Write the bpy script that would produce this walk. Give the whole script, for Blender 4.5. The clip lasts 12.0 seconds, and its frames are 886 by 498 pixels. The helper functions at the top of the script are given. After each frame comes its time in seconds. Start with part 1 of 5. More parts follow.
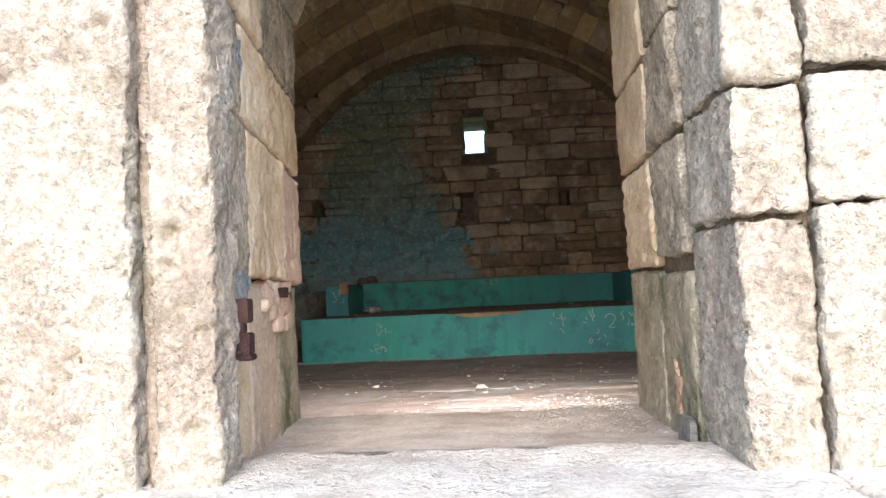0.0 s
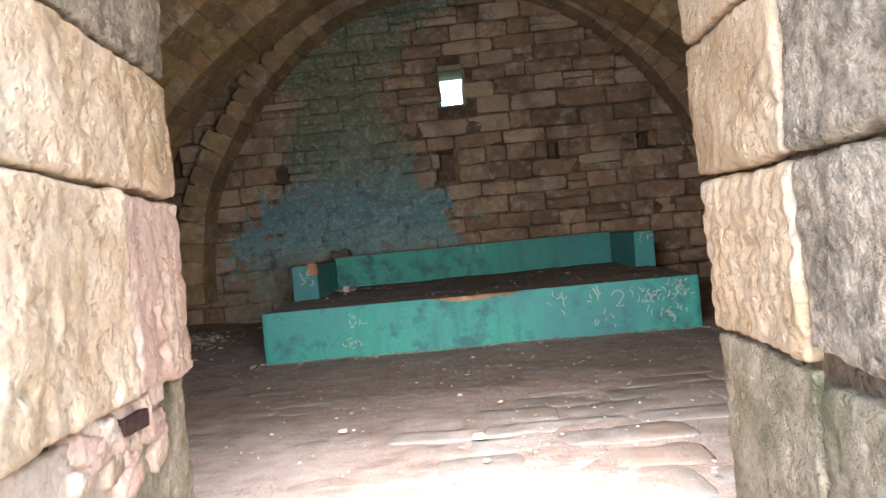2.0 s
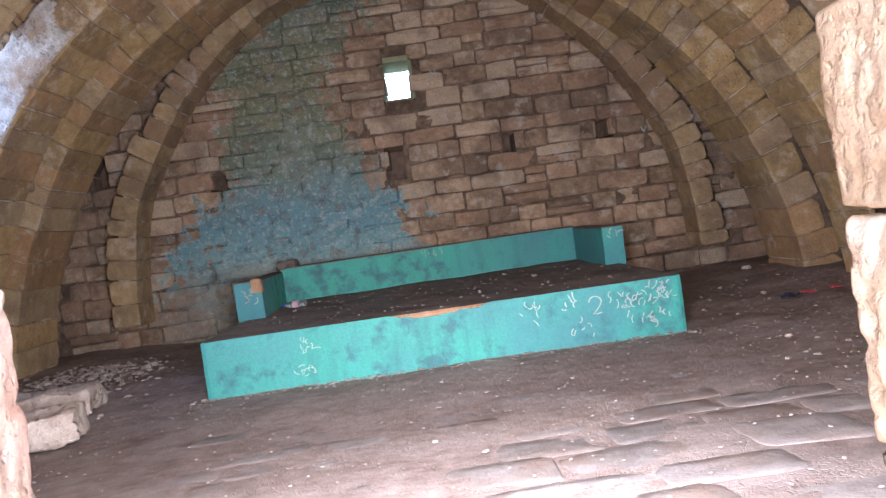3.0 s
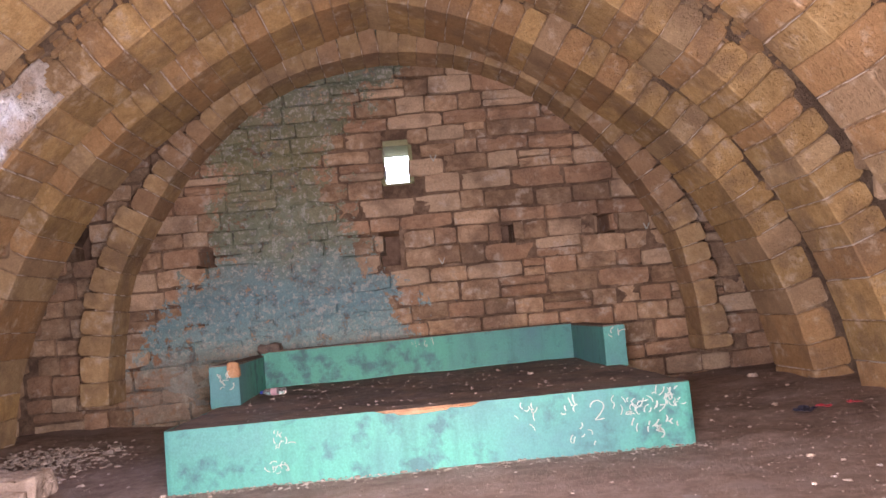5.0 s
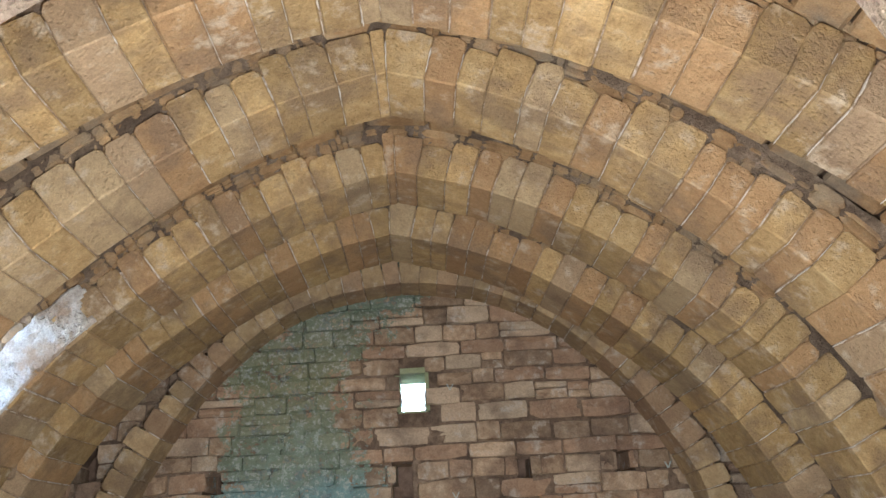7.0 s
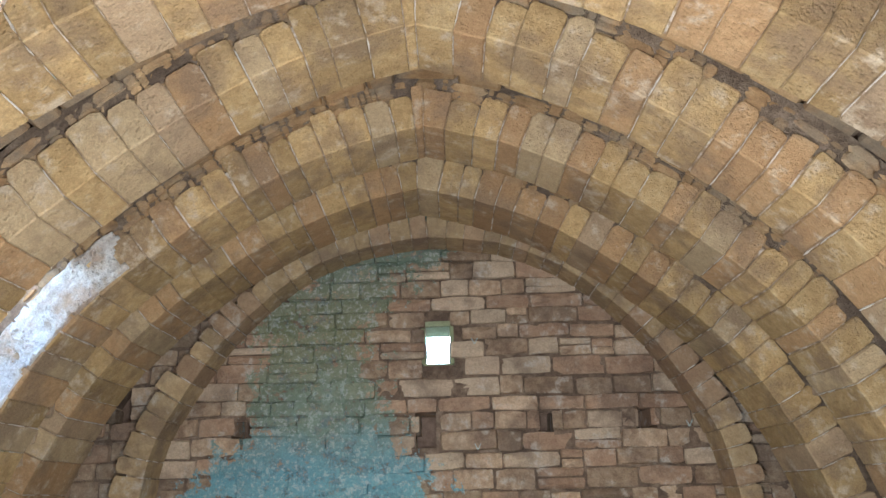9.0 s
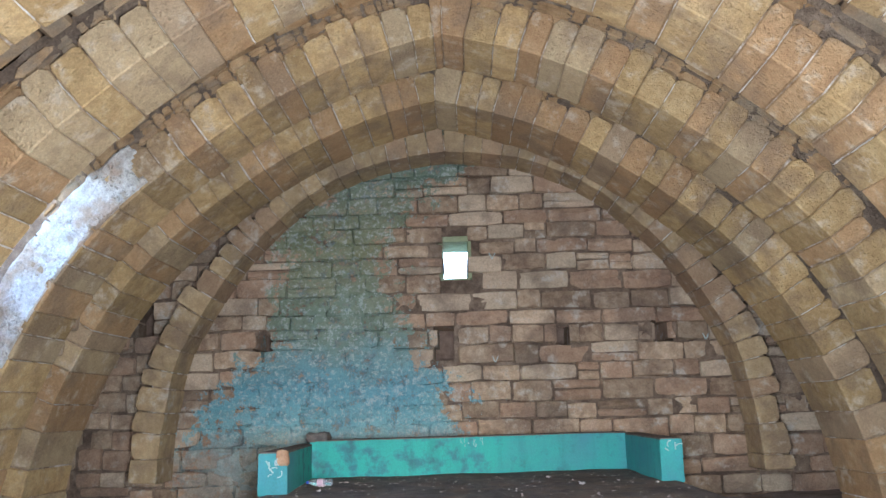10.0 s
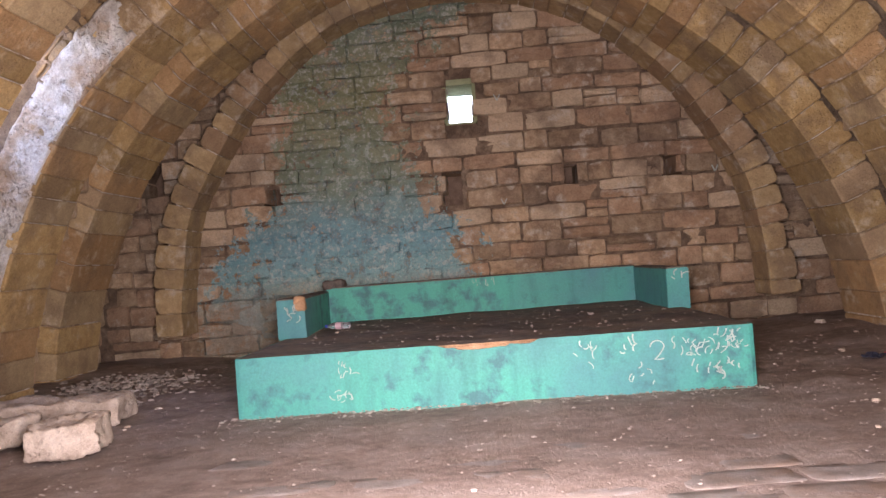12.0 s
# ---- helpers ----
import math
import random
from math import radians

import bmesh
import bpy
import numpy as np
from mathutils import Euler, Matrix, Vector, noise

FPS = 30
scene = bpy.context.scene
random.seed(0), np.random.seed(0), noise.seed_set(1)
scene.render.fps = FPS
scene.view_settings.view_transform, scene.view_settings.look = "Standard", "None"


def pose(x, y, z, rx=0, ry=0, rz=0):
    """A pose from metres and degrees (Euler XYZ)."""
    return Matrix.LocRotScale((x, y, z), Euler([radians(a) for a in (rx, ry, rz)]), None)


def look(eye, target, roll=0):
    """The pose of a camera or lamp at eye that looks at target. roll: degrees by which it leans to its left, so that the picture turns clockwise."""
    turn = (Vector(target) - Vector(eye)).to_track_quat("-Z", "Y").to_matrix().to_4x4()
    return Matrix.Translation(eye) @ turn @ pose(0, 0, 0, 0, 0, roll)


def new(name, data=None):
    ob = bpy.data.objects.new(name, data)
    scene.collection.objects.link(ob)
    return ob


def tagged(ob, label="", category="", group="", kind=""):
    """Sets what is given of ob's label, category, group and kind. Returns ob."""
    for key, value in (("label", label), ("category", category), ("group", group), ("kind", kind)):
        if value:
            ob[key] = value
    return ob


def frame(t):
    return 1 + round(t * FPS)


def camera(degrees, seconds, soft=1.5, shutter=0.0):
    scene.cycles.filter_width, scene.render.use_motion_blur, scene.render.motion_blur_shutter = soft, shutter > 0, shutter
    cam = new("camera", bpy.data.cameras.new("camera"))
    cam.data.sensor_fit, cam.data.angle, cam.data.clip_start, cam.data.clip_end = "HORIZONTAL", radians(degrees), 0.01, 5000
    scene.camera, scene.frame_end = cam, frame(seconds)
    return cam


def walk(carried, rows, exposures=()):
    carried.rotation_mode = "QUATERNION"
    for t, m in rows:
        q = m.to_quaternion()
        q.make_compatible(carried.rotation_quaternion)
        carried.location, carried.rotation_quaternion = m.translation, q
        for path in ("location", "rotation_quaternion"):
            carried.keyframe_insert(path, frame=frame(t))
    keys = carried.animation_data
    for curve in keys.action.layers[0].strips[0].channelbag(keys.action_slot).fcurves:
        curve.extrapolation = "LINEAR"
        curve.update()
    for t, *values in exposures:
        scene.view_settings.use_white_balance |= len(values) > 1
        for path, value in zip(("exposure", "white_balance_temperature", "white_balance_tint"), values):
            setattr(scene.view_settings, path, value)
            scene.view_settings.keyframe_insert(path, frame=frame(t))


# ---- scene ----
cam = camera(59.3, 12.0, shutter=0.15)
PATH = [
    (0, (0.164, -3.189, 0.875), (0.027, -1.197, 0.991), -2.7),
    (0.5, (0.122, -3.011, 0.868), (-0.019, -1.019, 0.972), -3.5),
    (1, (0.229, -2.575, 0.921), (-0.018, -0.591, 0.978), -3.2),
    (1.5, (0.246, -2.176, 1.135), (-0.007, -0.193, 1.059), -3.3),
    (2, (0.121, -1.722, 1.294), (0.02, 0.276, 1.27), -5.5),
    (2.5, (0.01, -1.227, 1.492), (0.03, 0.772, 1.431), -8.4),
    (4.5, (-0.007, -0.26, 1.465), (0.057, 1.739, 1.513), -6.0),
    (5, (-0.002, -0.264, 1.494), (0.069, 1.728, 1.66), -5.3),
    (5.5, (0.006, -0.276, 1.546), (0.083, 1.7, 1.846), -4.7),
    (6, (-0.03, -0.333, 1.55), (0.047, 1.615, 1.993), -3.9),
    (6.5, (-0.045, -0.365, 1.604), (0.031, 1.549, 2.181), -3.7),
    (7, (-0.049, -0.395, 1.644), (0.024, 1.473, 2.355), -3.6),
    (9, (-0.007, -0.434, 1.625), (-0.014, 1.472, 2.23), -1.6),
    (9.5, (-0.061, -0.366, 1.611), (-0.086, 1.569, 2.117), -1.7),
    (10, (-0.102, -0.345, 1.57), (-0.147, 1.613, 1.976), -1.5),
    (10.5, (-0.048, -0.321, 1.525), (-0.125, 1.654, 1.827), -1.9),
    (11, (-0.012, -0.297, 1.487), (-0.1, 1.692, 1.679), -3.0),
    (11.5, (0.013, -0.302, 1.452), (-0.085, 1.693, 1.556), -3.9),
    (12, (-0.007, -0.317, 1.436), (-0.106, 1.68, 1.47), -4.3),
]
walk(cam, [(t, look(eye, target, roll)) for t, eye, target, roll in PATH], exposures=[(0.0, 2.3, 6200, 11), (0.5, 2.35, 6300, 11), (1.0, 2.55, 6400, 12), (1.5, 2.45, 6300, 13), (2.0, 3.35, 6100, 15), (2.5, 4.15, 5600, 17), (4.5, 4.5, 6500, 49), (5.0, 4.65, 6800, 44), (5.5, 4.98, 5300, 22), (6.0, 5.0, 5250, 9), (6.5, 4.95, 5500, 9), (7.0, 4.7, 5800, 11), (9.0, 4.82, 5500, 9), (9.5, 4.9, 5250, 10), (10.0, 4.95, 5100, 9), (10.5, 4.98, 4950, 7), (11.0, 4.9, 5000, 11), (11.5, 4.7, 5550, 20), (12.0, 4.45, 6500, 32)])

# ---- world, sun, large lights ----
world = bpy.data.worlds.new("sky")
scene.world = world
world.use_nodes = True
wn = world.node_tree
sky = wn.nodes.new("ShaderNodeTexSky")
sky.sky_type = "NISHITA"
sky.sun_disc = False
SUN_EL, SUN_ROT = 30.0, 177.0
sky.sun_elevation, sky.sun_rotation = radians(SUN_EL), radians(SUN_ROT)
wn.links.new(sky.outputs[0], wn.nodes["Background"].inputs[0])
wn.nodes["Background"].inputs[1].default_value = 0.125
sun = new("sun", bpy.data.lights.new("sun", "SUN"))
sun.data.energy, sun.data.angle, sun.data.color = 0.8, radians(35), (1.0, 0.94, 0.85)
saz = radians(SUN_ROT)
sdir = Vector((math.sin(saz) * math.cos(radians(SUN_EL)), math.cos(saz) * math.cos(radians(SUN_EL)), math.sin(radians(SUN_EL))))
sun.matrix_world = look(sdir * 30, (0, 0, 0))


def area_lamp(name, eye, target, sx, sy, watts, colour):
    ob = new(name, bpy.data.lights.new(name, "AREA"))
    ob.data.shape, ob.data.size, ob.data.size_y = "RECTANGLE", sx, sy
    ob.data.energy, ob.data.color = watts, colour
    ob.matrix_world = look(eye, target)
    return ob


# daylight standing in the doorway's head and in the breach in the vault's west haunch
area_lamp("doorway_daylight", (0.0, 0.78, 1.5), (0.0, 6.0, 1.2), 1.2, 1.7, 32, (1.0, 0.96, 0.90))
area_lamp("breach_daylight", (-5.85, 7.75, 4.45), (-5.05, 8.75, 2.5), 0.8, 0.8, 0.24, (0.70, 0.87, 1.0))

# ---- materials ----
def nodes_of(name):
    m = bpy.data.materials.new(name)
    m.use_nodes = True
    nt = m.node_tree
    return m, nt, nt.nodes["Principled BSDF"]


def nd(nt, kind, **vals):
    n = nt.nodes.new(kind)
    for k, v in vals.items():
        n.inputs[k].default_value = v
    return n


def ramp(nt, fac, stops):
    r = nt.nodes.new("ShaderNodeValToRGB")
    while len(r.color_ramp.elements) < len(stops):
        r.color_ramp.elements.new(0.5)
    for e, (p, c) in zip(r.color_ramp.elements, stops):
        e.position = p
        e.color = (*c, 1) if len(c) == 3 else c
    nt.links.new(fac, r.inputs[0])
    return r.outputs[0]


def mixc(nt, fac, a, b, mode="MIX"):
    m = nt.nodes.new("ShaderNodeMix")
    m.data_type, m.blend_type = "RGBA", mode
    for sock, v in ((m.inputs[0], fac), (m.inputs[6], a), (m.inputs[7], b)):
        if isinstance(v, (int, float)):
            sock.default_value = v
        elif isinstance(v, tuple):
            sock.default_value = (*v, 1)
        else:
            nt.links.new(v, sock)
    return m.outputs[2]


def math_node(nt, op, a, b=0.0, clamp=False):
    m = nt.nodes.new("ShaderNodeMath")
    m.operation, m.use_clamp = op, clamp
    for sock, v in zip(m.inputs, (a, b)):
        if isinstance(v, (int, float)):
            sock.default_value = v
        else:
            nt.links.new(v, sock)
    return m.outputs[0]


def place(nt, shift=7.0):
    """World place, moved by a random amount for each object, and that random number."""
    g = nt.nodes.new("ShaderNodeNewGeometry")
    oi = nt.nodes.new("ShaderNodeObjectInfo")
    v = nt.nodes.new("ShaderNodeVectorMath")
    v.operation = "SCALE"
    v.inputs[0].default_value = (shift, shift * 1.7, shift * 0.6)
    nt.links.new(oi.outputs["Random"], v.inputs[3])
    a = nt.nodes.new("ShaderNodeVectorMath")
    nt.links.new(g.outputs["Position"], a.inputs[0])
    nt.links.new(v.outputs[0], a.inputs[1])
    return a.outputs[0], oi.outputs["Random"], g.outputs["Position"], g.outputs["Random Per Island"]


def noise_tex(nt, vec, scale, detail=4.0, rough=0.55, stretch=None):
    n = nd(nt, "ShaderNodeTexNoise", Scale=scale, Detail=detail, Roughness=rough)
    if stretch:
        mp = nt.nodes.new("ShaderNodeMapping")
        mp.inputs["Scale"].default_value = stretch
        nt.links.new(vec, mp.inputs[0])
        vec = mp.outputs[0]
    nt.links.new(vec, n.inputs["Vector"])
    return n.outputs["Fac"]


def limewash(nt, col, pos):
    """Old blue limewash on the end wall: a ragged field, blue low down, worn to green and olive higher up, flaked off in spots."""
    sep = nt.nodes.new("ShaderNodeSeparateXYZ")
    nt.links.new(pos, sep.inputs[0])
    big, med, sml, fine = noise_tex(nt, pos, 1.5, 5.0, 0.65), noise_tex(nt, pos, 5.0, 7.0, 0.72), noise_tex(nt, pos, 11.0, 6.0, 0.75), noise_tex(nt, pos, 60.0, 3.0)
    level = math_node(nt, "DIVIDE", sep.outputs[2], 6.5)
    sides = []
    for knots in (((0.8, -5.1), (1.2, -4.85), (1.75, -4.5), (2.3, -3.95), (2.9, -3.55), (4.1, -3.3), (4.8, -3.2), (5.7, -2.8), (6.3, -2.1)),
                  ((0.8, -1.2), (1.2, -0.3), (1.75, -0.15), (2.1, -0.35), (2.5, -0.85), (3.2, -1.3), (4.6, -1.45), (5.5, -0.9), (6.0, 0.3))):
        sides.append(math_node(nt, "SUBTRACT", math_node(nt, "MULTIPLY", ramp(nt, level, [(z / 6.5, ((x + 6) / 8,) * 3) for z, x in knots]), 8.0), 6.0))
    inside = math_node(nt, "MINIMUM", math_node(nt, "SUBTRACT", sep.outputs[0], sides[0]), math_node(nt, "SUBTRACT", sides[1], sep.outputs[0]))
    ragged = math_node(nt, "ADD", math_node(nt, "MULTIPLY", math_node(nt, "SUBTRACT", med, 0.5), 3.4), math_node(nt, "MULTIPLY", math_node(nt, "SUBTRACT", big, 0.5), 2.6))
    ragged = math_node(nt, "ADD", ragged, math_node(nt, "MULTIPLY", math_node(nt, "SUBTRACT", sml, 0.5), 1.3))
    edge = math_node(nt, "MULTIPLY", math_node(nt, "ADD", math_node(nt, "ADD", inside, ragged), 0.02), 11.0, True)
    worn = ramp(nt, level, [(0.13, (0.25,) * 3), (0.21, (0.95,) * 3), (0.33, (0.95,) * 3), (0.42, (0.88,) * 3), (0.6, (0.78,) * 3), (0.75, (0.75,) * 3), (0.92, (0.82,) * 3)])
    hue = math_node(nt, "ADD", level, math_node(nt, "MULTIPLY", math_node(nt, "SUBTRACT", big, 0.5), 0.22))
    wash = ramp(nt, hue, [(0.2, (0.25, 0.47, 0.49)), (0.3, (0.18, 0.39, 0.45)), (0.38, (0.20, 0.38, 0.40)), (0.46, (0.23, 0.32, 0.24)), (0.7, (0.21, 0.26, 0.14)), (0.9, (0.15, 0.23, 0.17))])
    wash = mixc(nt, ramp(nt, sml, [(0.53, (0, 0, 0)), (0.57, (0.9,) * 3)]), wash, mixc(nt, 0.7, wash, (0.56, 0.62, 0.58)))
    wash = mixc(nt, ramp(nt, med, [(0.40, (0.6,) * 3), (0.46, (0, 0, 0))]), wash, (0.06, 0.15, 0.19))
    wash = mixc(nt, 1.0, wash, ramp(nt, fine, [(0.3, (0.8,) * 3), (0.7, (1.15,) * 3)]), "MULTIPLY")
    clings = ramp(nt, math_node(nt, "ADD", math_node(nt, "MULTIPLY", sml, 0.55), math_node(nt, "MULTIPLY", med, 0.45)), [(0.40, (0.15,) * 3), (0.455, (1, 1, 1))])
    return mixc(nt, math_node(nt, "MULTIPLY", math_node(nt, "MULTIPLY", edge, worn), clings), col, wash)


def stone_mat(name, dark, mid, light, vary=0.3, pits=0.0, pit_scale=28.0, bump=0.5, rough=0.9, stain=None, stain_amt=0.5,
              stain_scale=1.2, island=False, tints=(), grain=70.0, relief=0.0, lime=None, grit=0.2, washed=False):
    m, nt, b = nodes_of(name)
    vec, rnd, pos, isl = place(nt)
    if island:
        rnd = isl
    big = noise_tex(nt, vec, 1.3, 5.0)
    med = noise_tex(nt, vec, 7.0, 5.0, 0.6)
    fine = noise_tex(nt, vec, grain, 3.0, 0.6)
    f = math_node(nt, "ADD", math_node(nt, "MULTIPLY", big, 0.45), math_node(nt, "MULTIPLY", med, 0.55))
    col = ramp(nt, f, [(0.34, dark), (0.5, mid), (0.66, light)])
    # each piece has its own tone and tint
    if vary:
        v = math_node(nt, "ADD", math_node(nt, "MULTIPLY", rnd, vary), 1.0 - vary * 0.55)
        comb = nt.nodes.new("ShaderNodeCombineColor")
        for i in range(3):
            nt.links.new(v, comb.inputs[i])
        col = mixc(nt, 1.0, col, comb.outputs[0], "MULTIPLY")
    for k, (tint, lo, hi) in enumerate(tints):
        w = math_node(nt, "FRACT", math_node(nt, "MULTIPLY", rnd, 7.31 + 3.7 * k))
        w = math_node(nt, "MULTIPLY", math_node(nt, "GREATER_THAN", w, lo), hi)
        col = mixc(nt, w, col, tint)
    if stain:
        s = noise_tex(nt, pos, stain_scale, 6.0, 0.62)
        s = ramp(nt, s, [(0.48, (0, 0, 0)), (0.62, (stain_amt,) * 3)])
        col = mixc(nt, s, col, stain)
    if lime:
        s = math_node(nt, "ADD", math_node(nt, "MULTIPLY", noise_tex(nt, pos, 2.3, 7.0, 0.68), 0.7), math_node(nt, "MULTIPLY", med, 0.3))
        s = ramp(nt, s, [(0.54, (0, 0, 0)), (0.62, (0.7,) * 3)])
        col = mixc(nt, s, col, lime)
    if washed:
        col = limewash(nt, col, pos)
    g = ramp(nt, fine, [(0.3, (1.0 - grit,) * 3), (0.7, (1.0 + grit * 0.75,) * 3)])
    col = mixc(nt, 1.0, col, g, "MULTIPLY")
    height = math_node(nt, "ADD", math_node(nt, "MULTIPLY", med, 0.6), math_node(nt, "MULTIPLY", fine, 0.16))
    if relief:
        rug = noise_tex(nt, vec, 34.0, 5.0, 0.72)
        col = mixc(nt, relief * 0.5, col, mixc(nt, 1.0, col, ramp(nt, rug, [(0.35, (0.45,) * 3), (0.6, (1.2,) * 3)]), "MULTIPLY"))
        height = math_node(nt, "ADD", height, math_node(nt, "MULTIPLY", rug, relief))
    if pits:
        vo = nd(nt, "ShaderNodeTexVoronoi", Scale=pit_scale)
        wob = nt.nodes.new("ShaderNodeVectorMath")
        wn_ = nd(nt, "ShaderNodeTexNoise", Scale=pit_scale * 0.7, Detail=2.0)
        nt.links.new(vec, wn_.inputs["Vector"])
        sc = nt.nodes.new("ShaderNodeVectorMath")
        sc.operation = "SCALE"
        sc.inputs[3].default_value = 0.09
        nt.links.new(wn_.outputs["Color"], sc.inputs[0])
        nt.links.new(vec, wob.inputs[0])
        nt.links.new(sc.outputs[0], wob.inputs[1])
        nt.links.new(wob.outputs[0], vo.inputs["Vector"])
        where = ramp(nt, noise_tex(nt, vec, 3.1, 3.0), [(0.34, (0, 0, 0)), (0.52, (1, 1, 1))])
        vd = math_node(nt, "ADD", vo.outputs["Distance"], math_node(nt, "MULTIPLY", math_node(nt, "SUBTRACT", noise_tex(nt, vec, pit_scale * 1.6, 3.0), 0.5), 0.9))
        hole = ramp(nt, vd, [(0.1, (1, 1, 1)), (0.46, (0, 0, 0))])
        hole = math_node(nt, "MULTIPLY", hole, where)
        col = mixc(nt, math_node(nt, "MULTIPLY", hole, 0.32 * pits), col, tuple(c * 0.5 for c in dark))
        height = math_node(nt, "SUBTRACT", height, math_node(nt, "MULTIPLY", hole, 0.7 * pits))
    bp = nd(nt, "ShaderNodeBump", Strength=bump, Distance=0.03)
    nt.links.new(height, bp.inputs["Height"])
    nt.links.new(bp.outputs[0], b.inputs["Normal"])
    nt.links.new(col, b.inputs["Base Color"])
    b.inputs["Roughness"].default_value = rough
    b.inputs["Specular IOR Level"].default_value = 0.5 if rough < 0.5 else 0.25
    return m


M_FACADE = stone_mat("pale_limestone", (0.29, 0.24, 0.18), (0.45, 0.395, 0.32), (0.56, 0.51, 0.43), 0.14, 0.8, 46.0, 0.6,
                     stain=(0.40, 0.30, 0.25), stain_amt=0.35, stain_scale=2.0, relief=1.1)
# lighter copy of the facade stone: outdoor glare in its colour, brightens the reveals
M_STEP = stone_mat("glare_pale_limestone", (0.50, 0.43, 0.35), (0.68, 0.61, 0.52), (0.80, 0.74, 0.66), 0.14, 0.8, 36.0, 0.6,
                   stain=(0.46, 0.37, 0.30), stain_amt=0.3, stain_scale=2.0, relief=0.6)
M_JAMB = stone_mat("weathered_limestone", (0.52, 0.38, 0.24), (0.70, 0.55, 0.385), (0.80, 0.69, 0.535), 0.2, 0.6, 34.0, 0.4,
                   stain=(0.46, 0.33, 0.18), stain_amt=0.4, stain_scale=2.6, relief=0.45, grit=0.12)
M_JAMB_PINK = stone_mat("pinkish_limestone", (0.55, 0.39, 0.28), (0.70, 0.535, 0.41), (0.78, 0.655, 0.53), 0.2, 0.6, 36.0, 0.4,
                        stain=(0.50, 0.41, 0.29), stain_amt=0.5, stain_scale=2.2, relief=0.4, grit=0.12)
M_JAMB_ROSE = stone_mat("rose_limestone", (0.54, 0.36, 0.27), (0.67, 0.48, 0.38), (0.74, 0.58, 0.48), 0.1, 0.6, 36.0, 0.4,
                        stain=(0.58, 0.48, 0.36), stain_amt=0.5, stain_scale=3.0, relief=0.4, grit=0.12)
M_JAMB_MOSS = stone_mat("mossy_limestone", (0.22, 0.19, 0.125), (0.41, 0.355, 0.255), (0.58, 0.51, 0.39), 0.1, 0.5, 50.0, 0.7,
                        stain=(0.13, 0.14, 0.07), stain_amt=0.75, stain_scale=3.2, relief=0.7, grit=0.12)
M_JAMB_GREY = stone_mat("lichen_grey_limestone", (0.36, 0.295, 0.215), (0.58, 0.49, 0.375), (0.74, 0.655, 0.52), 0.15, 0.6, 60.0, 0.7,
                        stain=(0.13, 0.125, 0.10), stain_amt=0.5, stain_scale=5.0, relief=1.6)
M_RIB = stone_mat("ochre_sandstone", (0.36, 0.235, 0.10), (0.50, 0.345, 0.155), (0.60, 0.445, 0.225), 0.38, 0.5, 18.0, 0.8,
                  stain=(0.25, 0.175, 0.11), stain_amt=0.65, stain_scale=1.3, relief=0.6, lime=(0.60, 0.50, 0.36), grit=0.14, tints=(((0.40, 0.22, 0.12), 0.66, 0.45), ((0.46, 0.38, 0.26), 0.82, 0.45)))
M_BED = stone_mat("earth_mortar", (0.10, 0.072, 0.048), (0.20, 0.148, 0.10), (0.34, 0.265, 0.19), 0.0, 0.5, 22.0, 0.9, relief=0.8,
                  stain=(0.12, 0.085, 0.06), stain_amt=0.6, stain_scale=2.2)
M_MORTAR = stone_mat("lime_mortar", (0.13, 0.085, 0.05), (0.33, 0.24, 0.15), (0.80, 0.74, 0.64), 0.0, 0.3, 30.0, 0.6)
M_WEB = stone_mat("vault_rubble", (0.22, 0.13, 0.06), (0.36, 0.23, 0.11), (0.47, 0.33, 0.17), 0.35, 0.3, 26.0, 0.7, island=True,
                  stain=(0.19, 0.19, 0.16), stain_amt=0.5)
M_BLOCK = stone_mat("red_brown_sandstone", (0.32, 0.225, 0.14), (0.51, 0.385, 0.25), (0.64, 0.51, 0.36), 0.5, 0.45, 26.0, 0.7, relief=0.5,
                    stain=(0.20, 0.15, 0.11), stain_amt=0.5, stain_scale=1.4, tints=(((0.44, 0.25, 0.15), 0.68, 0.5), ((0.62, 0.50, 0.34), 0.78, 0.5)), lime=(0.58, 0.54, 0.45), grit=0.14)
M_WALL = stone_mat("red_brown_wall_stone", (0.27, 0.175, 0.11), (0.46, 0.335, 0.215), (0.62, 0.49, 0.34), 0.6, 0.5, 26.0, 0.8, relief=0.7,
                   stain=(0.15, 0.105, 0.08), stain_amt=0.55, stain_scale=1.1, tints=(((0.42, 0.26, 0.165), 0.6, 0.5), ((0.66, 0.54, 0.38), 0.8, 0.6)), lime=(0.60, 0.55, 0.46), grit=0.16, washed=True)
M_WALLBED = stone_mat("wall_earth_mortar", (0.10, 0.07, 0.048), (0.22, 0.155, 0.105), (0.38, 0.29, 0.205), 0.0, 0.5, 22.0, 0.9, relief=0.8,
                      stain=(0.10, 0.07, 0.05), stain_amt=0.6, stain_scale=2.2, washed=True)
M_WALLRIB = stone_mat("buff_grey_sandstone", (0.32, 0.22, 0.115), (0.44, 0.32, 0.17), (0.54, 0.41, 0.235), 0.3, 0.4, 20.0, 0.75, relief=0.5,
                      stain=(0.23, 0.165, 0.115), stain_amt=0.6, stain_scale=1.5, lime=(0.54, 0.47, 0.37), grit=0.12, tints=(((0.36, 0.22, 0.15), 0.7, 0.4),))
# weathered lime, its white also standing for daylight from the breach
M_CRUST = stone_mat("white_daylit_lime_crust", (0.38, 0.33, 0.26), (0.60, 0.58, 0.53), (0.76, 0.75, 0.72), 0.0, 1.0, 20.0, 1.0, relief=0.6,
                    stain=(0.38, 0.25, 0.14), stain_amt=0.7, stain_scale=2.0)
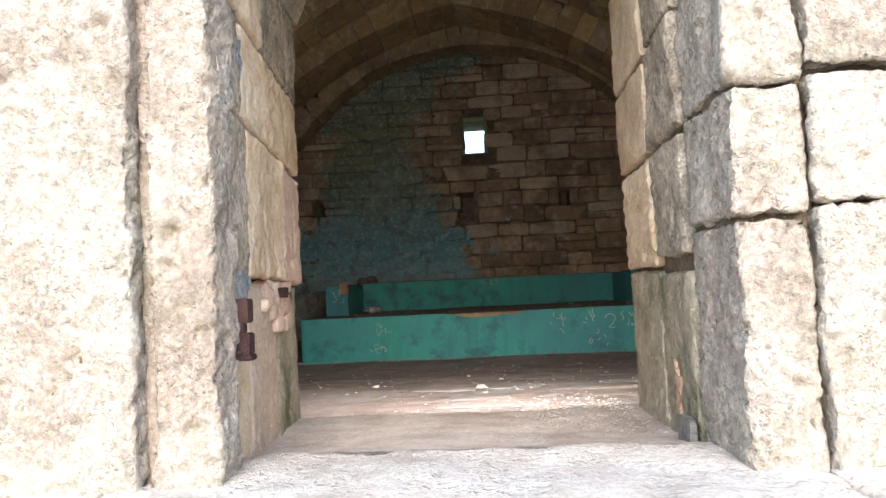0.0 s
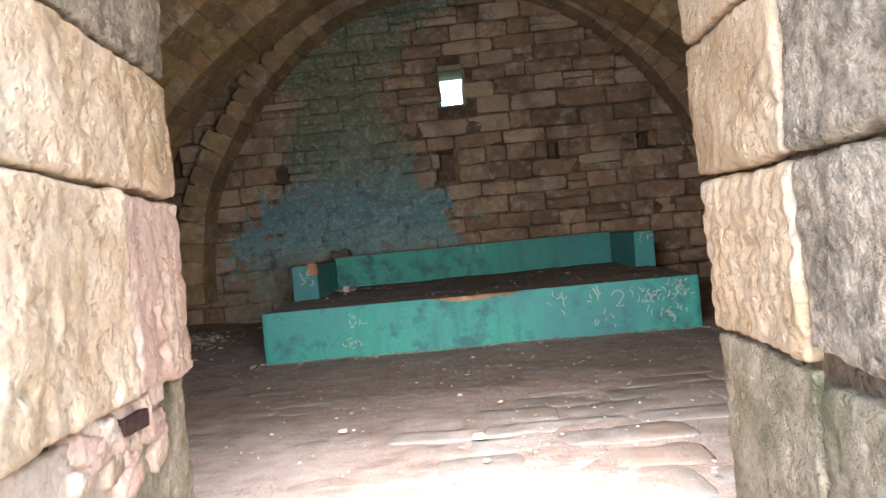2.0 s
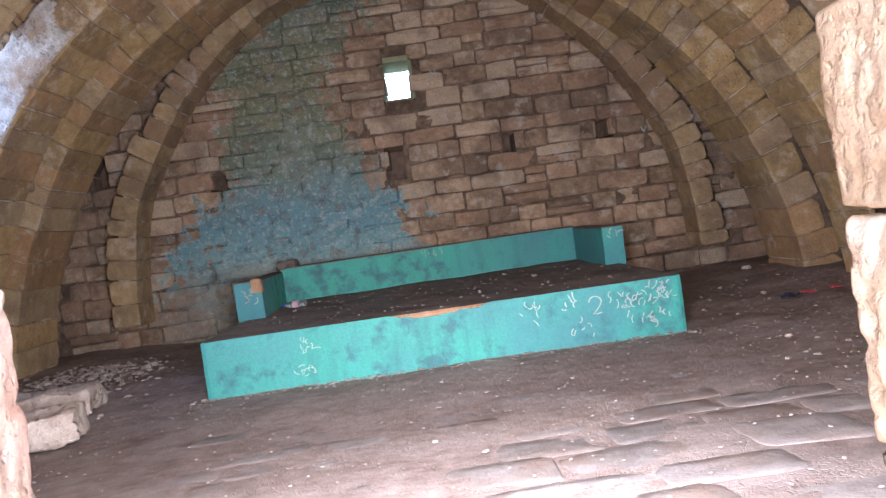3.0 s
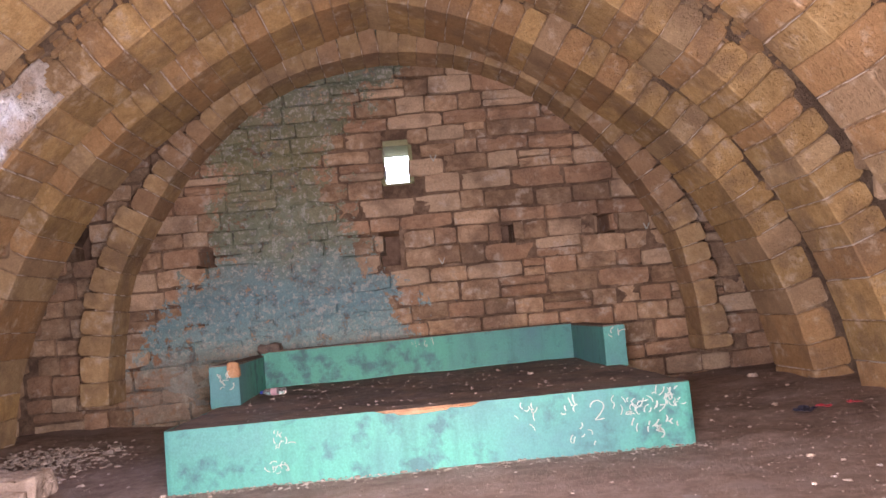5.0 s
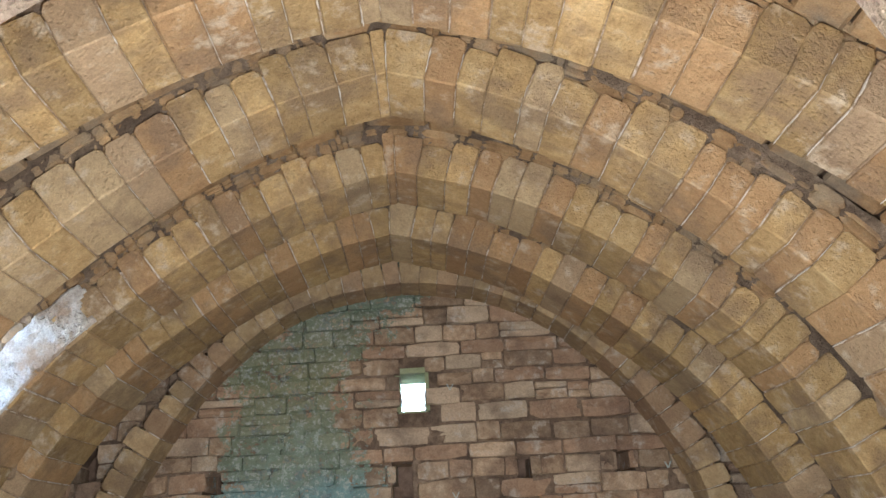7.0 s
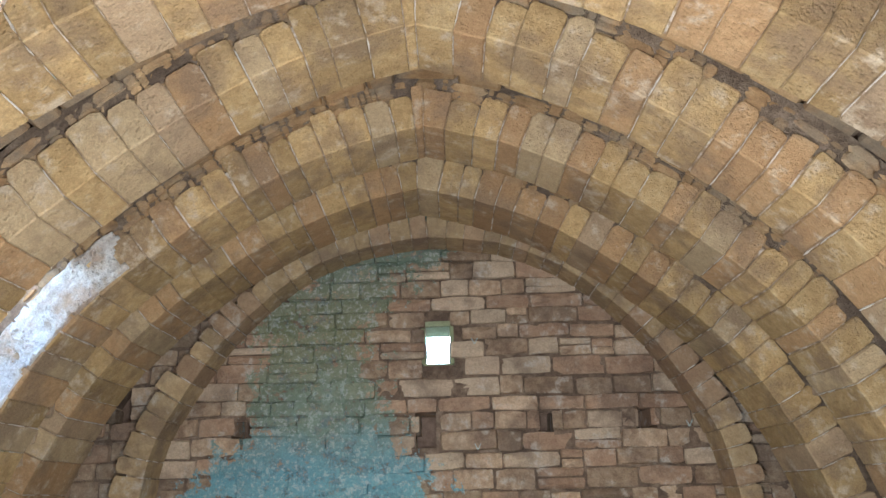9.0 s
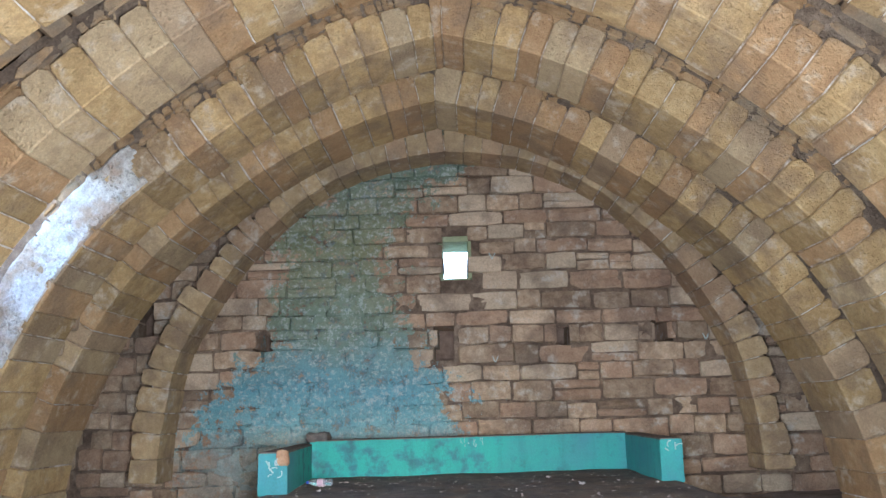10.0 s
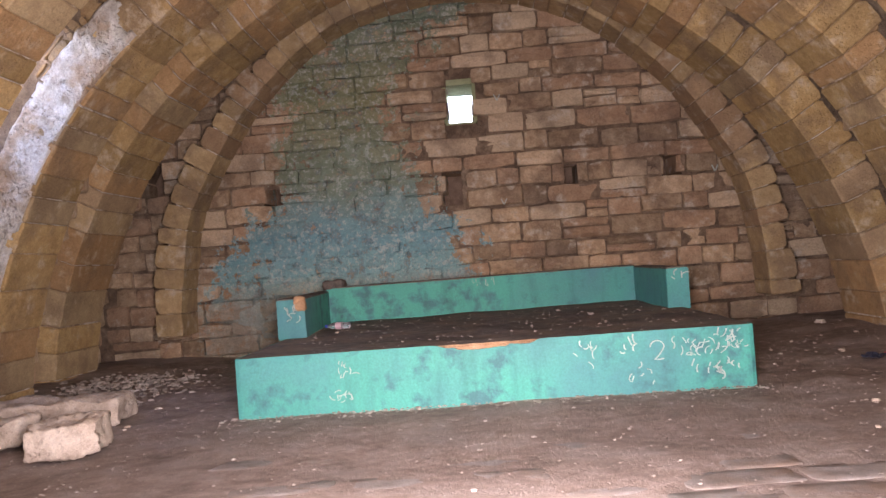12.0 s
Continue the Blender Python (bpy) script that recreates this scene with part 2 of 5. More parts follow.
M_CORE = stone_mat("dark_wall_joint", (0.09, 0.06, 0.04), (0.17, 0.115, 0.08), (0.26, 0.18, 0.13), 0.0, 0.5, 30.0, 0.8)
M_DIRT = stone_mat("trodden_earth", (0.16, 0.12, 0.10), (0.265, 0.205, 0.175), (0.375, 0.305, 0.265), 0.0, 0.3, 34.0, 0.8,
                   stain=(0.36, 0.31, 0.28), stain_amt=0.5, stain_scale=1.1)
M_SLAB = stone_mat("worn_flagstone", (0.165, 0.14, 0.125), (0.255, 0.225, 0.205), (0.36, 0.325, 0.305), 0.3, 0.3, 22.0, 0.4, rough=0.55, relief=0.3,
                   stain=(0.24, 0.17, 0.13), stain_amt=0.7, stain_scale=1.6)
M_RUBBLE = stone_mat("limestone_rubble", (0.36, 0.28, 0.22), (0.52, 0.43, 0.35), (0.66, 0.58, 0.50), 0.25, 0.5, 22.0, 0.8)
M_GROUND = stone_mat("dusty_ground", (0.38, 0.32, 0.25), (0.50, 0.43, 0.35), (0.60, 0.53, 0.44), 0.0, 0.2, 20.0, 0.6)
M_DUSTTOP = stone_mat("dusty_concrete", (0.075, 0.065, 0.06), (0.14, 0.12, 0.105), (0.24, 0.20, 0.17), 0.0, 0.4, 30.0, 0.6,
                      stain=(0.26, 0.19, 0.14), stain_amt=0.5, stain_scale=2.0)
M_BAREBRICK = stone_mat("bare_orange_brick", (0.28, 0.15, 0.08), (0.45, 0.27, 0.15), (0.58, 0.40, 0.25), 0.0, 0.5, 40.0, 0.8)
M_PEBBLE = stone_mat("pebbles", (0.24, 0.20, 0.17), (0.36, 0.31, 0.27), (0.54, 0.49, 0.44), 0.5, 0.0, 40.0, 0.3, island=True)


def paint_mat(name, base, deep, worn, worn_amt, scale=2.6, mode_bump=0.25, rough=0.6, streak=False):
    m, nt, b = nodes_of(name)
    vec, rnd, pos, isl = place(nt, 0.0)
    big = noise_tex(nt, pos, scale * 0.5, 5.0, 0.6)
    med = noise_tex(nt, pos, scale * 4, 6.0, 0.65)
    fine = noise_tex(nt, pos, 55.0, 3.0)
    col = ramp(nt, big, [(0.36, deep), (0.56, base), (0.7, tuple(min(1, c * 1.12) for c in base))])
    w = ramp(nt, math_node(nt, "ADD", math_node(nt, "MULTIPLY", big, 0.35), math_node(nt, "MULTIPLY", med, 0.65)),
             [(0.52, (0, 0, 0)), (0.62, (worn_amt,) * 3)])
    col = mixc(nt, w, col, worn)
    st = noise_tex(nt, pos, 5.0, 4.0, 0.6, (1.0, 1.0, 0.16))
    st = ramp(nt, st, [(0.5, (1, 1, 1)), (0.75, (0.62, 0.62, 0.62))])
    col = mixc(nt, 0.7 if streak else 0.3, col, mixc(nt, 1.0, col, st, "MULTIPLY"))
    col = mixc(nt, 1.0, col, ramp(nt, fine, [(0.3, (0.86,) * 3), (0.7, (1.1,) * 3)]), "MULTIPLY")
    bp = nd(nt, "ShaderNodeBump", Strength=mode_bump, Distance=0.015)
    nt.links.new(math_node(nt, "ADD", math_node(nt, "MULTIPLY", med, 0.7), math_node(nt, "MULTIPLY", fine, 0.15)), bp.inputs["Height"])
    nt.links.new(bp.outputs[0], b.inputs["Normal"])
    nt.links.new(col, b.inputs["Base Color"])
    b.inputs["Roughness"].default_value = rough
    return m


M_TEAL = paint_mat("teal_limewash", (0.055, 0.37, 0.30), (0.07, 0.26, 0.28), (0.045, 0.15, 0.18), 0.85, 1.05, 0.3, 0.7, True)
M_PLASTER = stone_mat("blue_green_peeling_plaster", (0.24, 0.22, 0.17), (0.33, 0.31, 0.26), (0.44, 0.42, 0.37), 0.0, 0.4, 30.0, 0.7, relief=0.5, washed=True)
M_CHALK = paint_mat("white_chalk", (0.55, 0.62, 0.58), (0.42, 0.50, 0.47), (0.3, 0.42, 0.4), 0.5, 20.0, 0.1, 0.9)
M_RUST = stone_mat("rusted_iron", (0.03, 0.016, 0.014), (0.058, 0.028, 0.025), (0.10, 0.05, 0.04), 0.0, 0.3, 60.0, 0.6, rough=0.8)
M_CEMENT = stone_mat("grey_cement", (0.17, 0.16, 0.145), (0.27, 0.255, 0.23), (0.40, 0.38, 0.34), 0.0, 0.5, 40.0, 0.8, relief=0.7)
M_POINTING = stone_mat("white_lime_pointing", (0.48, 0.42, 0.33), (0.68, 0.63, 0.54), (0.80, 0.77, 0.70), 0.0, 0.3, 40.0, 0.6)
M_ORANGE = stone_mat("orange_paint", (0.42, 0.25, 0.16), (0.52, 0.34, 0.23), (0.62, 0.46, 0.35), 0.0, 0.3, 40.0, 0.4)
M_BLUEPAINT = stone_mat("pale_blue_paint", (0.25, 0.24, 0.21), (0.34, 0.37, 0.38), (0.46, 0.50, 0.51), 0.0, 0.6, 40.0, 0.9, relief=1.2, stain=(0.42, 0.33, 0.24), stain_amt=0.7, stain_scale=7.0)


# light thrown up from the ground outside, painted as greenish stone
M_LINTEL = stone_mat("greenish_lit_render", (0.22, 0.24, 0.13), (0.30, 0.33, 0.18), (0.38, 0.41, 0.25), 0.0, 0.2, 30.0, 0.4)
M_THRESHOLD = stone_mat("worn_cement_threshold", (0.40, 0.33, 0.27), (0.55, 0.475, 0.405), (0.66, 0.59, 0.52), 0.0, 0.3, 30.0, 0.5,
                        stain=(0.30, 0.22, 0.17), stain_amt=0.5, stain_scale=2.4, relief=0.3)


def plain(name, col, rough=0.5, trans=0.0):
    m, nt, b = nodes_of(name)
    b.inputs["Base Color"].default_value = (*col, 1)
    b.inputs["Roughness"].default_value = rough
    b.inputs["Transmission Weight"].default_value = trans
    return m


M_PET = plain("clear_plastic", (0.9, 0.93, 0.97), 0.15, 0.85)
M_CAP = plain("blue_plastic", (0.02, 0.06, 0.45), 0.4)
M_RED = plain("red_plastic", (0.45, 0.03, 0.05), 0.45)
M_DARKBLUE = plain("dark_blue_cloth", (0.025, 0.03, 0.06), 0.85)
M_LABEL = plain("printed_label", (0.65, 0.45, 0.5), 0.5)

# ---- building helpers ----
def mesh_object(name, verts, faces, material, parent=None, smooth=False):
    me = bpy.data.meshes.new(name)
    me.from_pydata([tuple(v) for v in verts], [], faces)
    me.materials.append(material)
    if smooth:
        me.shade_smooth()
    me.update()
    ob = new(name, me)
    ob.parent = parent
    return ob


def part(name, bm, material, parent, label="", smooth=False):
    me = bpy.data.meshes.new(name)
    bm.normal_update()
    bm.to_mesh(me)
    bm.free()
    me.materials.append(material)
    if smooth:
        me.shade_smooth()
    ob = new(name, me)
    ob.parent = parent
    return tagged(ob, label=label) if label else ob


def box_faces(n):
    return [(n, n + 1, n + 2, n + 3), (n + 7, n + 6, n + 5, n + 4), (n, n + 4, n + 5, n + 1), (n + 1, n + 5, n + 6, n + 2),
            (n + 2, n + 6, n + 7, n + 3), (n + 3, n + 7, n + 4, n)]


def add_box(verts, faces, x0, x1, y0, y1, z0, z1):
    n = len(verts)
    verts += [(x0, y0, z0), (x0, y1, z0), (x1, y1, z0), (x1, y0, z0), (x0, y0, z1), (x0, y1, z1), (x1, y1, z1), (x1, y0, z1)]
    faces += box_faces(n)


def empty(name, label, category, kind="structure", at=(0, 0, 0)):
    ob = new(name)
    ob.location = at
    return tagged(ob, label, category, kind=kind)


def unit_stone(rng, ch=0.06, jit=0.13):
    """A dressed block one wide and one high, its worn front at y = 0, one deep: its edges chamfered and uneven."""
    me = bpy.data.meshes.new("block")
    back = [(-0.5, 1, -0.5), (0.5, 1, -0.5), (0.5, 1, 0.5), (-0.5, 1, 0.5)]
    rim, face = [], []
    n = 12
    for k in range(n):
        side, u = divmod(k, 3)
        u = u / 3 - 0.5
        x, z = [(u, -0.5), (0.5, u), (-u, 0.5), (-0.5, -u)][side]
        if u == -0.5:
            x, z = x * (1 - rng.uniform(0, 0.07)), z * (1 - rng.uniform(0, 0.2))
        rim.append((x + rng.uniform(-0.2, 0.2) * jit, 0.085 + rng.uniform(0, 0.05), z + rng.uniform(-0.6, 0.6) * jit))
        face.append((x * (1 - ch * rng.uniform(0.4, 1.2)), rng.uniform(0, 0.05), z * (1 - 2.2 * ch * rng.uniform(0.4, 1.2))))
    verts = back + rim + face + [(rng.uniform(-0.1, 0.1), rng.uniform(-0.06, 0.02), rng.uniform(-0.1, 0.1))]
    faces = []
    for k in range(n):
        j = (k + 1) % n
        faces.append((4 + k, 4 + j, 16 + j, 16 + k))
        faces.append((16 + k, 16 + j, 28))
        side = k // 3
        if k % 3 == 2:
            faces.append((4 + j, 4 + k, 4 + k - 1, 4 + k - 2, side, (side + 1) % 4))
    me.from_pydata(verts, [], faces)
    me.update()
    return me


RNG = random.Random(11)


def stone_pool(material, count, ch=0.06, jit=0.13):
    pool = [unit_stone(RNG, ch, jit) for _ in range(count)]
    for me in pool:
        me.materials.append(material)
    return pool


# ---- plan ----
XC = -0.25                      # middle line of the vault
Y_BACK, Y_IN, Y_OUT = 13.5, 0.69, -1.0
PROFILE = [(5.9, -0.3), (5.85, 0.4), (5.68, 1.2), (5.35, 2.1), (4.82, 3.1), (4.1, 4.0), (3.1, 4.82), (2.0, 5.52), (0.95, 5.97), (0.0, 6.22)]


def catmull(pts, per=12):
    out = []
    p = [pts[0]] + pts + [pts[-1]]
    for i in range(1, len(p) - 2):
        for k in range(per):
            t = k / per
            q = []
            for a in range(2):
                p0, p1, p2, p3 = p[i - 1][a], p[i][a], p[i + 1][a], p[i + 2][a]
                q.append(0.5 * (2 * p1 + (p2 - p0) * t + (2 * p0 - 5 * p1 + 4 * p2 - p3) * t * t + (3 * p1 - p0 - 3 * p2 + p3) * t ** 3))
            out.append(tuple(q))
    out.append(pts[-1])
    return out


HALF = catmull(PROFILE)
HALF_WALL = catmull([(4.96, -0.3), (4.95, 0.5), (4.9, 1.35), (4.68, 2.5), (4.27, 3.3), (3.75, 4.1), (3.1, 4.8), (2.3, 5.43), (1.3, 5.86), (0.0, 6.06)])


class Arch:
    """The soffit line of a rib, walked by length from its left foot over the crown to its right foot."""

    def __init__(self, sx=1.0, sz=1.0, xc=XC, half=HALF):
        left = [Vector((xc - x * sx, 0, z * sz)) for x, z in half]
        right = [Vector((xc + x * sx, 0, z * sz)) for x, z in half]
        self.pts = left + right[::-1][1:]
        self.len = [0.0]
        for a, b in zip(self.pts, self.pts[1:]):
            self.len.append(self.len[-1] + (b - a).length)
        self.total = self.len[-1]
        self.mid = self.total / 2

    def at(self, s):
        s = min(max(s, 0.0), self.total)
        i = min(max(int(np.searchsorted(self.len, s)) - 1, 0), len(self.pts) - 2)
        a, b = self.pts[i], self.pts[i + 1]
        f = (s - self.len[i]) / max(1e-9, self.len[i + 1] - self.len[i])
        d = (b - a).normalized()
        # across the crown the outward side turns smoothly
        n = Vector((-d.z, 0, d.x))
        w = min(1.0, abs(s - self.mid) / 0.25)
        n = (n * w + Vector((0, 0, 1)) * (1 - w)).normalized()
        return a.lerp(b, f), n


def floor_z(x, y):
    if y < 0.75:
        base = 0.27 + 0.03 * min(1.0, max(0.0, (0.75 - y) / 1.7))
    else:
        base = 0.26 * max(0.0, 1 - (y - 0.75) / 5.0)
    side = max(0.0, abs(x - XC) - 4.3)
    base += 0.06 * min(side, 1.5) * (1 if y > 3 else 0)
    return base


# ---- floor and ground ----
def build_floor():
    xs, ys = np.arange(-7.6, 7.3, 0.16), np.arange(-1.55, 14.3, 0.16)
    verts, faces = [], []
    for y in ys:
        for x in xs:
            z = floor_z(x, y) - 0.012
            z += 0.035 * (noise.noise((x * 0.9, y * 0.9, 3.0))) + 0.012 * noise.noise((x * 4, y * 4, 1.0))
            if y > 7.4 and abs(x) > 2.6:
                z += 0.03 * noise.noise((x * 2.2, y * 2.2, 9.0)) + 0.02
            verts.append((x, y, z))
    w = len(xs)
    for j in range(len(ys) - 1):
        for i in range(w - 1):
            faces.append((j * w + i, j * w + i + 1, (j + 1) * w + i + 1, (j + 1) * w + i))
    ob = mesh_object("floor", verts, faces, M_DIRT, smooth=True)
    return tagged(ob, "trodden earth floor with dust and grit between flagstones", "floor", kind="structure")


FLOOR = build_floor()


def build_ground():
    verts, faces = [], []
    r = [1.5, 4, 9, 20, 50, 130, 400, 1500]
    n = 40
    for k, rad in enumerate(r):
        for i in range(n):
            a = 2 * math.pi * i / n
            z = -0.42 + 0.03 * noise.noise((math.cos(a) * rad * 0.5, math.sin(a) * rad * 0.5, 5))
            verts.append((math.cos(a) * rad, 6 + math.sin(a) * rad, z))
    verts.append((0, 6, -0.42))
    for k in range(len(r) - 1):
        for i in range(n):
            j = (i + 1) % n
            faces.append((k * n + i, k * n + j, (k + 1) * n + j, (k + 1) * n + i))
    for i in range(n):
        faces.append((len(verts) - 1, (i + 1) % n, i))
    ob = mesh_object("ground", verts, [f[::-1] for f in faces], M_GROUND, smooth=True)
    tagged(ob, "dry dusty ground around the stone building", "ground", kind="structure")


build_ground()


def rough_stone(rng, w, d, h, res=0.06, amp=0.02, round_=0.03, seed=0.0, freq=3.0, pits=0.0):
    """A squared stone with worn edges and an uneven, weathered skin; its base at z = 0."""
    bm = bmesh.new()
    nx, ny, nz = max(2, int(w / res)), max(2, int(d / res)), max(2, int(h / res))
    grid = {}

    def v(i, j, k):
        key = (i, j, k)
        if key not in grid:
            p = Vector((w * (i / nx - 0.5), d * (j / ny - 0.5), h * k / nz))
            q = Vector((max(-w / 2 + round_, min(w / 2 - round_, p.x)), max(-d / 2 + round_, min(d / 2 - round_, p.y)),
                        max(round_, min(h - round_, p.z))))
            off = p - q
            if off.length > 1e-6:
                p = q + off.normalized() * min(off.length, round_)
                nrm = off.normalized()
            else:
                nrm = Vector((0, 0, 1))
            s = p * freq + Vector((seed, seed * 1.3, seed * 0.7))
            a = noise.fractal(s, 0.9, 2.1, 4) * amp
            b = -abs(noise.noise(s * 5.3)) * amp * 0.55 - max(0.0, noise.noise(s * 9.7) - 0.15) * amp * 1.6
            if pits:
                # weathered holes, thick in some places and none in others
                where = min(1.0, max(0.0, 0.75 + 2.2 * noise.noise(s * 1.1 + Vector((7, 3, 1)))))
                for size, deep, few in ((26.0, 0.014, -0.05), (13.0, 0.026, 0.12)):
                    far, spots = noise.voronoi(p * size + Vector((seed, seed, 0)) + noise.noise_vector(p * size * 0.9) * 0.25)
                    if noise.noise(spots[0] * 3.7) > few:
                        b -= pits * where * deep * min(1.0, 2.4 * max(0.0, 1 - far[0] / 0.4))
            grid[key] = bm.verts.new(p + nrm * (a + b))
        return grid[key]

    for (na, nb, fix) in ((nx, ny, 2), (nx, nz, 1), (ny, nz, 0)):
        for side in (0, 1):
            top = (nx, ny, nz)[fix] if side else 0
            for i in range(na):
                for j in range(nb):
                    quad = []
                    for a, b in ((i, j), (i + 1, j), (i + 1, j + 1), (i, j + 1)):
                        key = [0, 0, 0]
                        o = [q for q in (0, 1, 2) if q != fix]
                        key[o[0]], key[o[1]], key[fix] = a, b, top
                        quad.append(v(*key))
                    flip = (side == 1) == (fix == 1)
                    bm.faces.new(quad[::-1] if flip else quad)
    return bm


# ---- vault ribs ----
def build_rib(name, y_front, y_back, sx, sz, thick, seed, label, foot=-0.3, wide=(0.25, 0.4), packed=True, xc=XC, half=HALF, mat=M_RIB):
    rng = random.Random(seed)
    arch = Arch(sx, sz, xc, half)
    rib = empty(name, label, "vault rib")
    # mortar core behind the stones, seen in the joints
    verts, faces = [], []
    steps = 90
    for i in range(steps + 1):
        p, n = arch.at(arch.total * i / steps)
        for off, y in ((0.019, y_front + 0.022), (0.019, y_back - 0.02), (thick - 0.16, y_back - 0.02), (thick - 0.16, y_front + 0.022)):
            q = p + n * off
            verts.append((q.x, y, max(q.z, foot)))
    for i in range(steps):
        for k in range(4):
            a, b = i * 4 + k, i * 4 + (k + 1) % 4
            faces.append((a, b, b + 4, a + 4))
    mesh_object("mortar_core", verts, faces, M_MORTAR, rib)
    joints = []
    lead = next(l for l, q in zip(arch.len, arch.pts) if q.z >= foot)
    s = lead
    while s < arch.total - lead - 0.05:
        p, n = arch.at(s)
        w = rng.uniform(*wide) * (1.35 if p.z < 1.9 else 1.0)
        if arch.total - lead - (s + w) < 0.18:
            w = arch.total - lead - s
        if s < arch.mid < s + w and arch.mid - s > 0.1:
            w = arch.mid - s
        e = min(s + w, arch.total)
        if max(p.z, arch.at(e)[0].z) < foot:
            s = e
            continue
        gap = rng.choice((0.003, 0.004, 0.007, 0.012))
        (p0, n0), (p1, n1) = arch.at(s + gap), arch.at(e - gap)
        c = (p0 + p1) / 2
        dp = rng.uniform(-0.015, 0.005)
        dy = rng.uniform(-0.035, 0.006)
        th = thick + rng.uniform(-0.12, 0.05)
        bm = bmesh.new()
        vs = []
        # worn shoulders at the outer corners
        k0, k1 = rng.uniform(0.015, 0.08), rng.uniform(0.015, 0.08)
        m0, m1 = p0.lerp(p1, rng.uniform(0.05, 0.2)), p1.lerp(p0, rng.uniform(0.05, 0.2))
        joints.append((s, dp, dy))
        for y in (y_front + dy, y_back):
            for q, nn, off in ((p0, n0, dp), (p1, n1, dp), (p1, n1, th - k1), (m1, n1, th), (m0, n0, th), (p0, n0, th - k0)):
                r = q + nn * off - c
                j = 0.011 if off > 0.1 else 0.005
                vs.append(bm.verts.new((r.x + rng.uniform(-j, j), y - y_front + rng.uniform(-0.008, 0.008), r.z + rng.uniform(-j, j))))
        for f in ((0, 1, 2, 3, 4, 5), (11, 10, 9, 8, 7, 6), (6, 7, 1, 0), (7, 8, 2, 1), (8, 9, 3, 2), (10, 11, 5, 4), (11, 6, 0, 5)):
            bm.faces.new([vs[i] for i in f])
        edges = [ed for ed in bm.edges if not ed.is_boundary]
        bmesh.ops.bevel(bm, geom=edges, offset=rng.uniform(0.008, 0.02), segments=1, affect="EDGES")
        ob = part("voussoir", bm, mat, rib)
        ob.location = (c.x, y_front, c.z)
        s = e
    # broken white lime pointing along some of the joints
    verts, faces = [], []

    def ribbon(rows):
        k = len(verts)
        for row in rows:
            verts.extend(row)
        for i in range(len(rows) - 1):
            for j in range(3):
                a = k + i * 4 + j
                faces.append((a, a + 1, a + 5, a + 4))
        faces.extend(((k, k + 3, k + 2, k + 1), (len(verts) - 4, len(verts) - 3, len(verts) - 2, len(verts) - 1)))

    for (s0, d0, f0), (s1, d1, f1) in zip(joints, joints[1:]):
        if rng.random() < 0.52:
            continue
        p, n = arch.at(s1)
        t = Vector((n.z, 0, -n.x))
        deep, face = min(d0, d1) + 0.001, y_front + min(f0, f1) + 0.002
        for along in (0, 1):
            u, end = rng.uniform(0.0, 0.15), (y_back - face if along == 0 else thick - 0.16)
            while u < end - 0.06:
                run = min(rng.uniform(0.08, 0.45), end - u)
                base = rng.choice((0.004, 0.006, 0.009, 0.015))
                m = max(3, int(run / 0.035))
                rows = []
                for i in range(m + 1):
                    v = u + run * i / m
                    hw = base * (0.35 + 0.9 * abs(noise.noise((v * 14, s1 * 3, seed)))) * (0.3 if i in (0, m) else 1.0)
                    sh = 0.006 * noise.noise((v * 9, s1 * 5, seed + 3.0))
                    row = []
                    for side, lift in ((-1, 0.03), (-0.7, 0.0), (0.7, 0.0), (1, 0.03)):
                        if along == 0:
                            q = p + n * (deep + lift) + t * (side * hw + sh)
                            row.append((q.x, face + v, q.z))
                        else:
                            q = p + n * (v + deep) + t * (side * hw + sh)
                            row.append((q.x, face + lift, q.z))
                    rows.append(row)
                ribbon(rows)
                u += run + rng.uniform(0.03, 0.3)
    tagged(mesh_object("lime_pointing", verts, faces, M_POINTING, rib), "broken white lime pointing", kind="stuff")
    # earth fill behind the packing stones
    if packed:
        verts, faces = [], []
        m, w = 200, 8
        for i in range(m + 1):
            s = 0.05 + (arch.total - 0.1) * i / m
            p, n = arch.at(s)
            for j in range(w):
                q = p + n * (thick - 0.26 + 0.085 * j)
                verts.append((q.x, y_front + 0.085 + 0.05 * noise.fractal((q.x * 3, q.z * 3, seed), 0.8, 2.1, 4), q.z))
        for i in range(m):
            for j in range(w - 1):
                a = i * w + j
                faces.append((a, a + 1, a + w + 1, a + w))
        mesh_object("earth_fill", verts, faces, M_BED, rib, smooth=True)
    # flat packing stones between the rib's back and the vault
    verts, faces = [], []
    s = 4.2
    while packed and s < arch.total - 4.2:
        w = rng.choice((0.08, 0.14, 0.2, 0.3, 0.42)) * rng.uniform(0.85, 1.15)
        p, n = arch.at(s + w / 2)
        t = Vector((n.z, 0, -n.x))
        lay = thick - 0.12
        while lay < thick + 0.18:
            hgt = rng.choice((0.03, 0.045, 0.07, 0.12)) * rng.uniform(0.85, 1.15)
            yy = y_front + rng.uniform(0.03, 0.1)
            k = len(verts)
            m = 8
            for j in range(m):
                a = 2 * math.pi * j / m
                ca, sa = math.cos(a), math.sin(a)
                e = 0.6
                u = math.copysign(abs(ca) ** e, ca) * w * 0.57 * rng.uniform(0.95, 1.05)
                v = math.copysign(abs(sa) ** e, sa) * hgt * 0.62 * rng.uniform(0.92, 1.06)
                for inset, y in ((0.8, yy), (1.0, yy + 0.04), (1.0, y_back)):
                    q = p + t * u * inset + n * (lay + hgt / 2 + v * inset)
                    verts.append((q.x, y, q.z))
